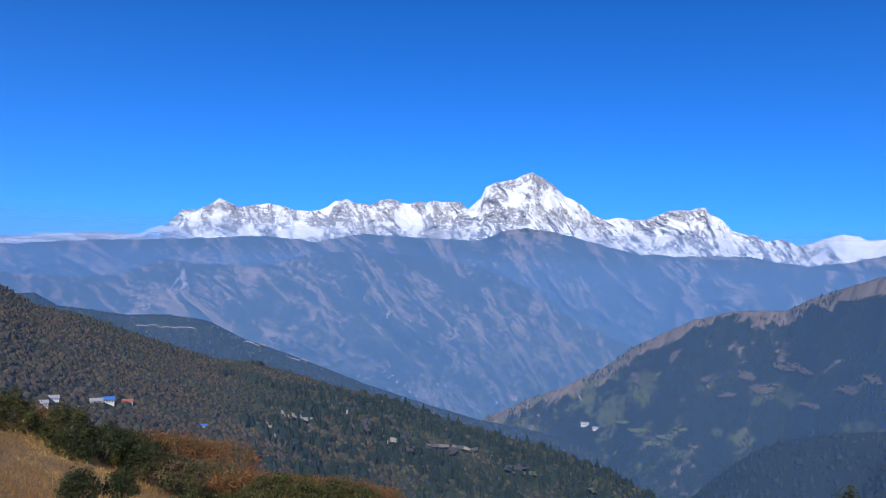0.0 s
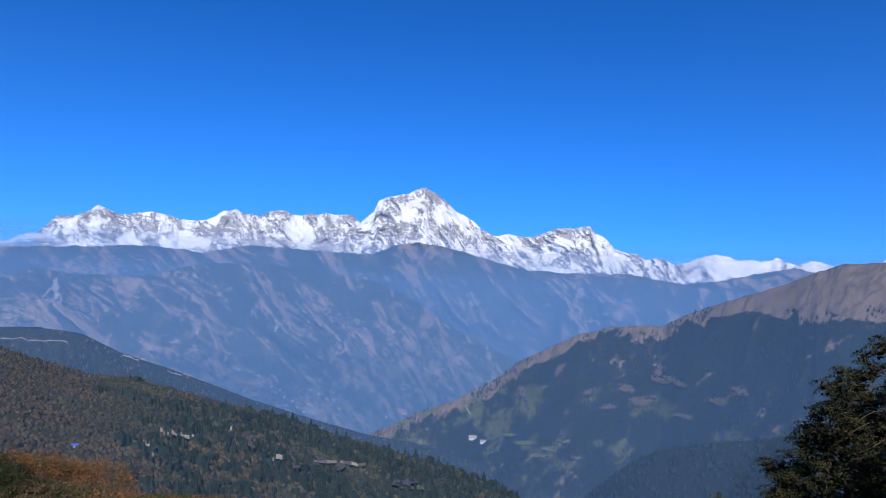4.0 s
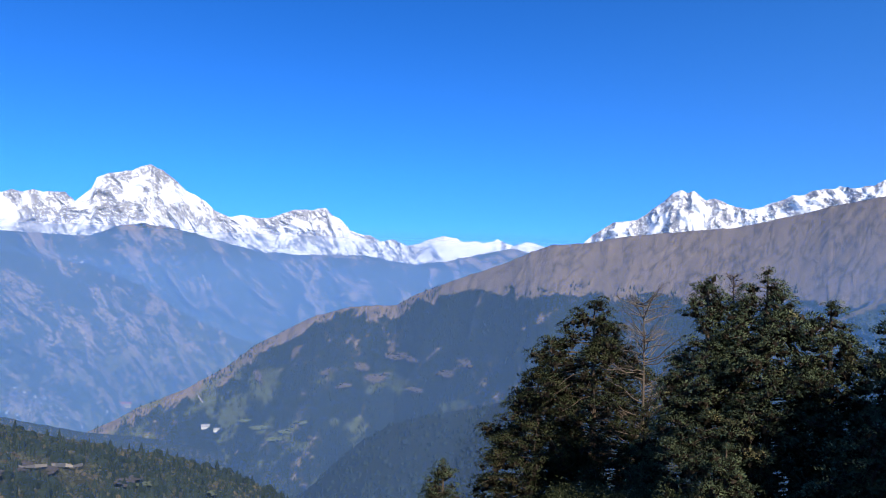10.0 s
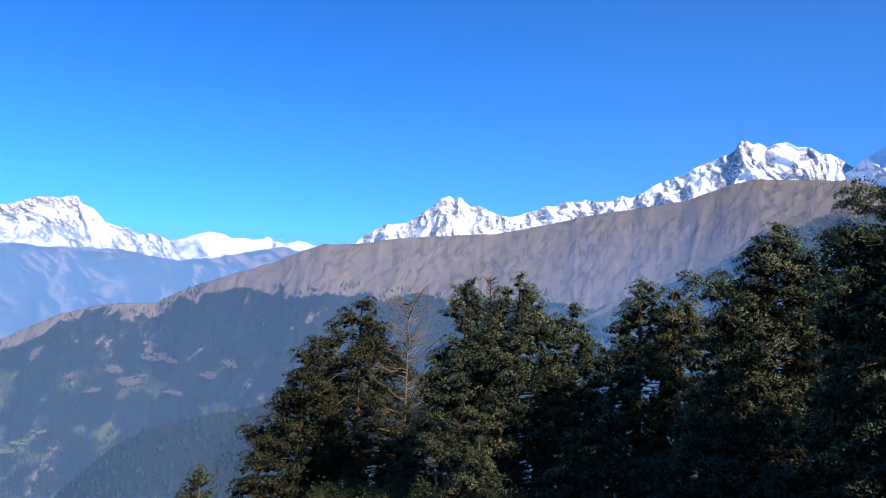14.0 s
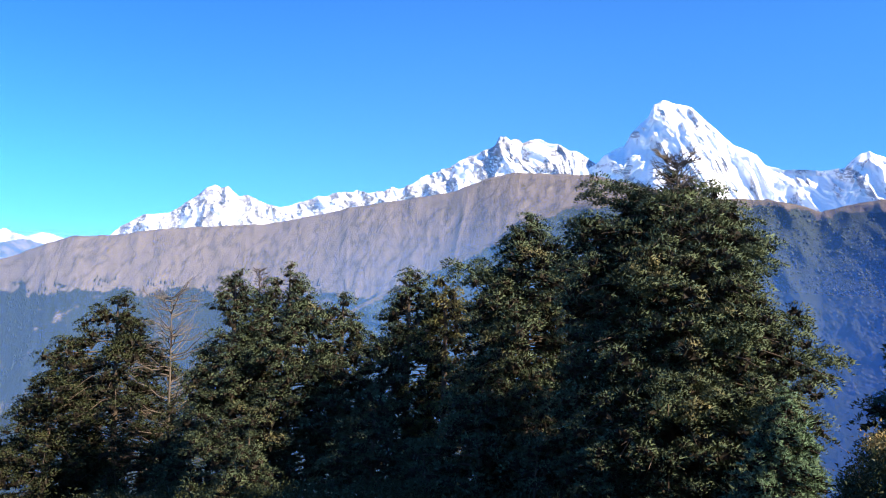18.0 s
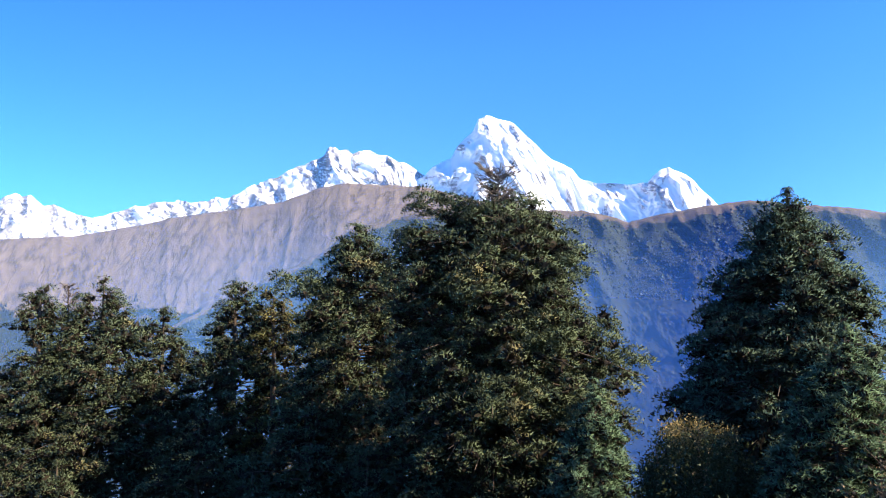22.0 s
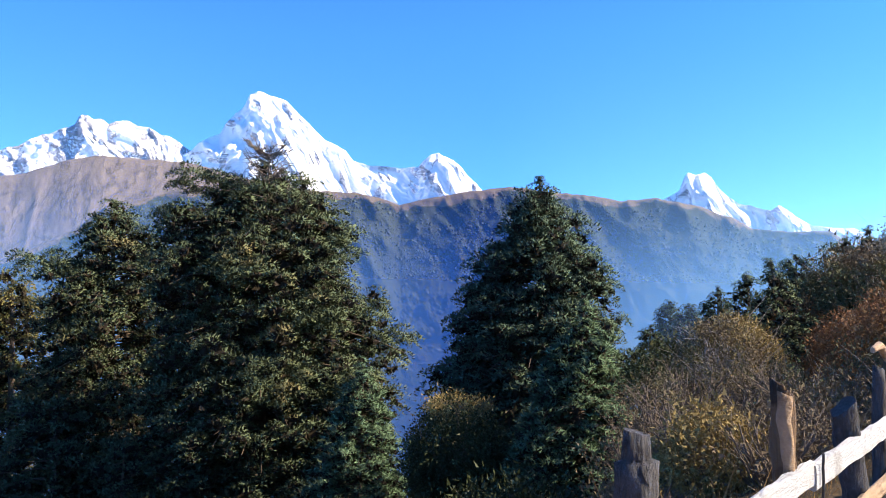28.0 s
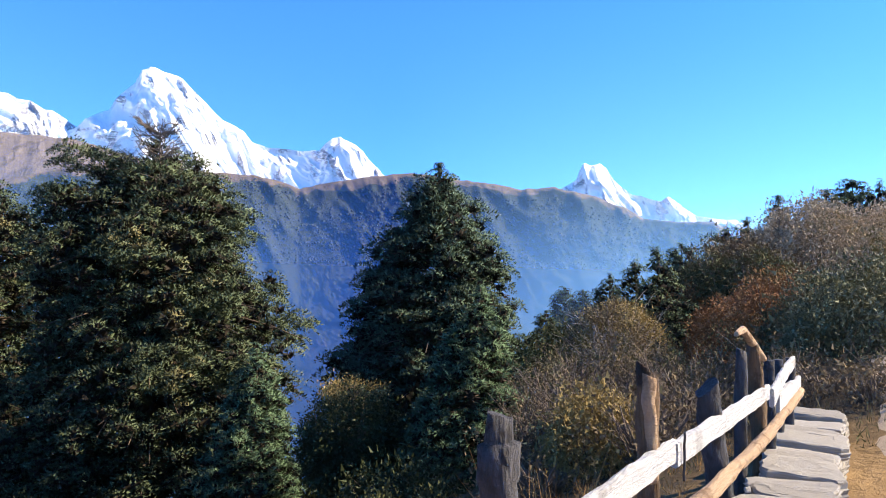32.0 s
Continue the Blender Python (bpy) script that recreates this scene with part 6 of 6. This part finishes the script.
def scar(label, land, az, el, wide, high, lean, pale, seed):
    """A landslip: a patch of bare rubble with a torn outline that follows the slope. wide, high: degrees."""
    m = M.setdefault("rubble" + pale, paint("rubble_" + pale, {"white": (0.46, 0.44, 0.41), "tan": (0.125, 0.098, 0.068), "green": (0.15, 0.165, 0.065)}[pale]))
    rows, cols = 15, 9
    pts = []
    for i in range(rows):
        v = i / (rows - 1)
        shift, ragged = (float(fbm(np.array(v * f + seed), np.array(f), 3, 0.6, seed)) - 0.5 for f in (3.0, 7.0))
        narrow = (0.25 + 0.75 * math.sin(math.pi * (0.12 + 0.8 * (1 - v)))) * (1 + 1.6 * ragged)
        for j in range(cols):
            u = j / (cols - 1) - 0.5
            lump = float(fbm(np.array(j * 0.7 + seed), np.array(1.5), 3, 0.6, seed)) - 0.5
            p = on_slope(land, az + (u * narrow + 0.7 * shift) * wide + lean * (v - 0.5), el + high * (v - 0.5) * (1 + 1.4 * lump))
            pts.append(p * (1 - 5.0 / p.length) + Vector((0, 0, 1.0 if land == "hill_left" else 0.0)))
    ob = mesh_object("landslip", np.array([[*p] for p in pts]), grid_faces(rows, cols), m, True)
    tagged(ob, label, "landslip", kind="structure")


for k, (land, az, el, wide, high, lean, pale) in enumerate([
    ("mountain_spur", -18.55, -1.3, 0.35, 1.7, -0.15, "white"), ("mountain_spur", -18.95, -1.35, 0.16, 1.2, 0.7, "white"), ("mountain_spur", -18.3, -1.6, 0.14, 0.8, -0.3, "white"),
    ("mountain_spur", -17.0, -2.5, 0.12, 0.35, -0.6, "white"), ("mountain_spur", -3.98, -3.4, 0.12, 0.6, 0.15, "white"),
    ("mountain_spur", -7.3, -5.7, 0.2, 0.4, 0.3, "white"), ("mountain_spur", -6.57, -6.4, 0.45, 0.4, -0.4, "white"),
    ("mountain_mid", 2.3, 0.4, 0.12, 0.4, 0.4, "white"), ("mountain_mid", 10.2, -0.4, 0.08, 0.8, -0.3, "white"),
    ("mountain_brown", 23.6, -5.3, 0.5, 1.3, 0.4, "tan"), ("mountain_brown", 24.3, -5.8, 1.3, 0.5, 0.4, "tan"), ("mountain_brown", 25.2, -6.0, 0.9, 0.4, -0.3, "tan"),
    ("mountain_brown", 16.8, -5.6, 0.5, 0.8, 0.4, "tan"), ("mountain_brown", 25.6, -8.2, 1.0, 0.4, -0.5, "tan"), ("mountain_brown", 20.3, -8.0, 0.9, 0.35, 0.5, "tan"),
    ("mountain_brown", 21.6, -6.6, 1.1, 0.5, -0.4, "tan"), ("mountain_brown", 22.8, -7.4, 1.6, 0.6, 0.3, "tan"), ("mountain_brown", 27.6, -7.0, 1.3, 0.5, 0.3, "tan"), ("mountain_brown", 19.0, -7.0, 0.7, 0.5, 0.3, "tan"), ("mountain_brown", 29.2, -6.2, 1.0, 0.6, -0.3, "tan"), ("mountain_brown", 14.2, -7.4, 0.5, 0.9, -0.5, "tan"),
    ("mountain_brown", 13.2, -10.4, 0.9, 0.22, 0.2, "green"), ("mountain_brown", 14.6, -10.9, 1.3, 0.28, 0.3, "green"), ("mountain_brown", 16.3, -11.2, 1.0, 0.25, -0.2, "green"), ("mountain_brown", 15.4, -11.7, 1.2, 0.25, 0.1, "green"), ("mountain_brown", 17.4, -10.6, 0.8, 0.22, 0.3, "green"),
    ("hill_left", 6.9, -14.5, 1.0, 0.35, 0.2, "green"), ("hill_left", 11.5, -15.3, 0.9, 0.3, 0.2, "green"), ("hill_left", -5.3, -11.6, 0.5, 0.9, -0.2, "tan"), ("hill_left", -0.6, -12.9, 0.9, 0.7, 0.3, "tan"), ("hill_left", 1.2, -13.2, 0.6, 0.5, 0.2, "tan"),
    ("hill_left", 5.8, -14.3, 1.5, 0.6, 0.2, "tan"), ("hill_left", -2.0, -13.2, 0.7, 0.6, 0.2, "tan")]):
    scar("small green terraced field on the slope" if pale == "green" else "bare landslip scar on the slope", land, az, el, wide, high, lean, pale, k)
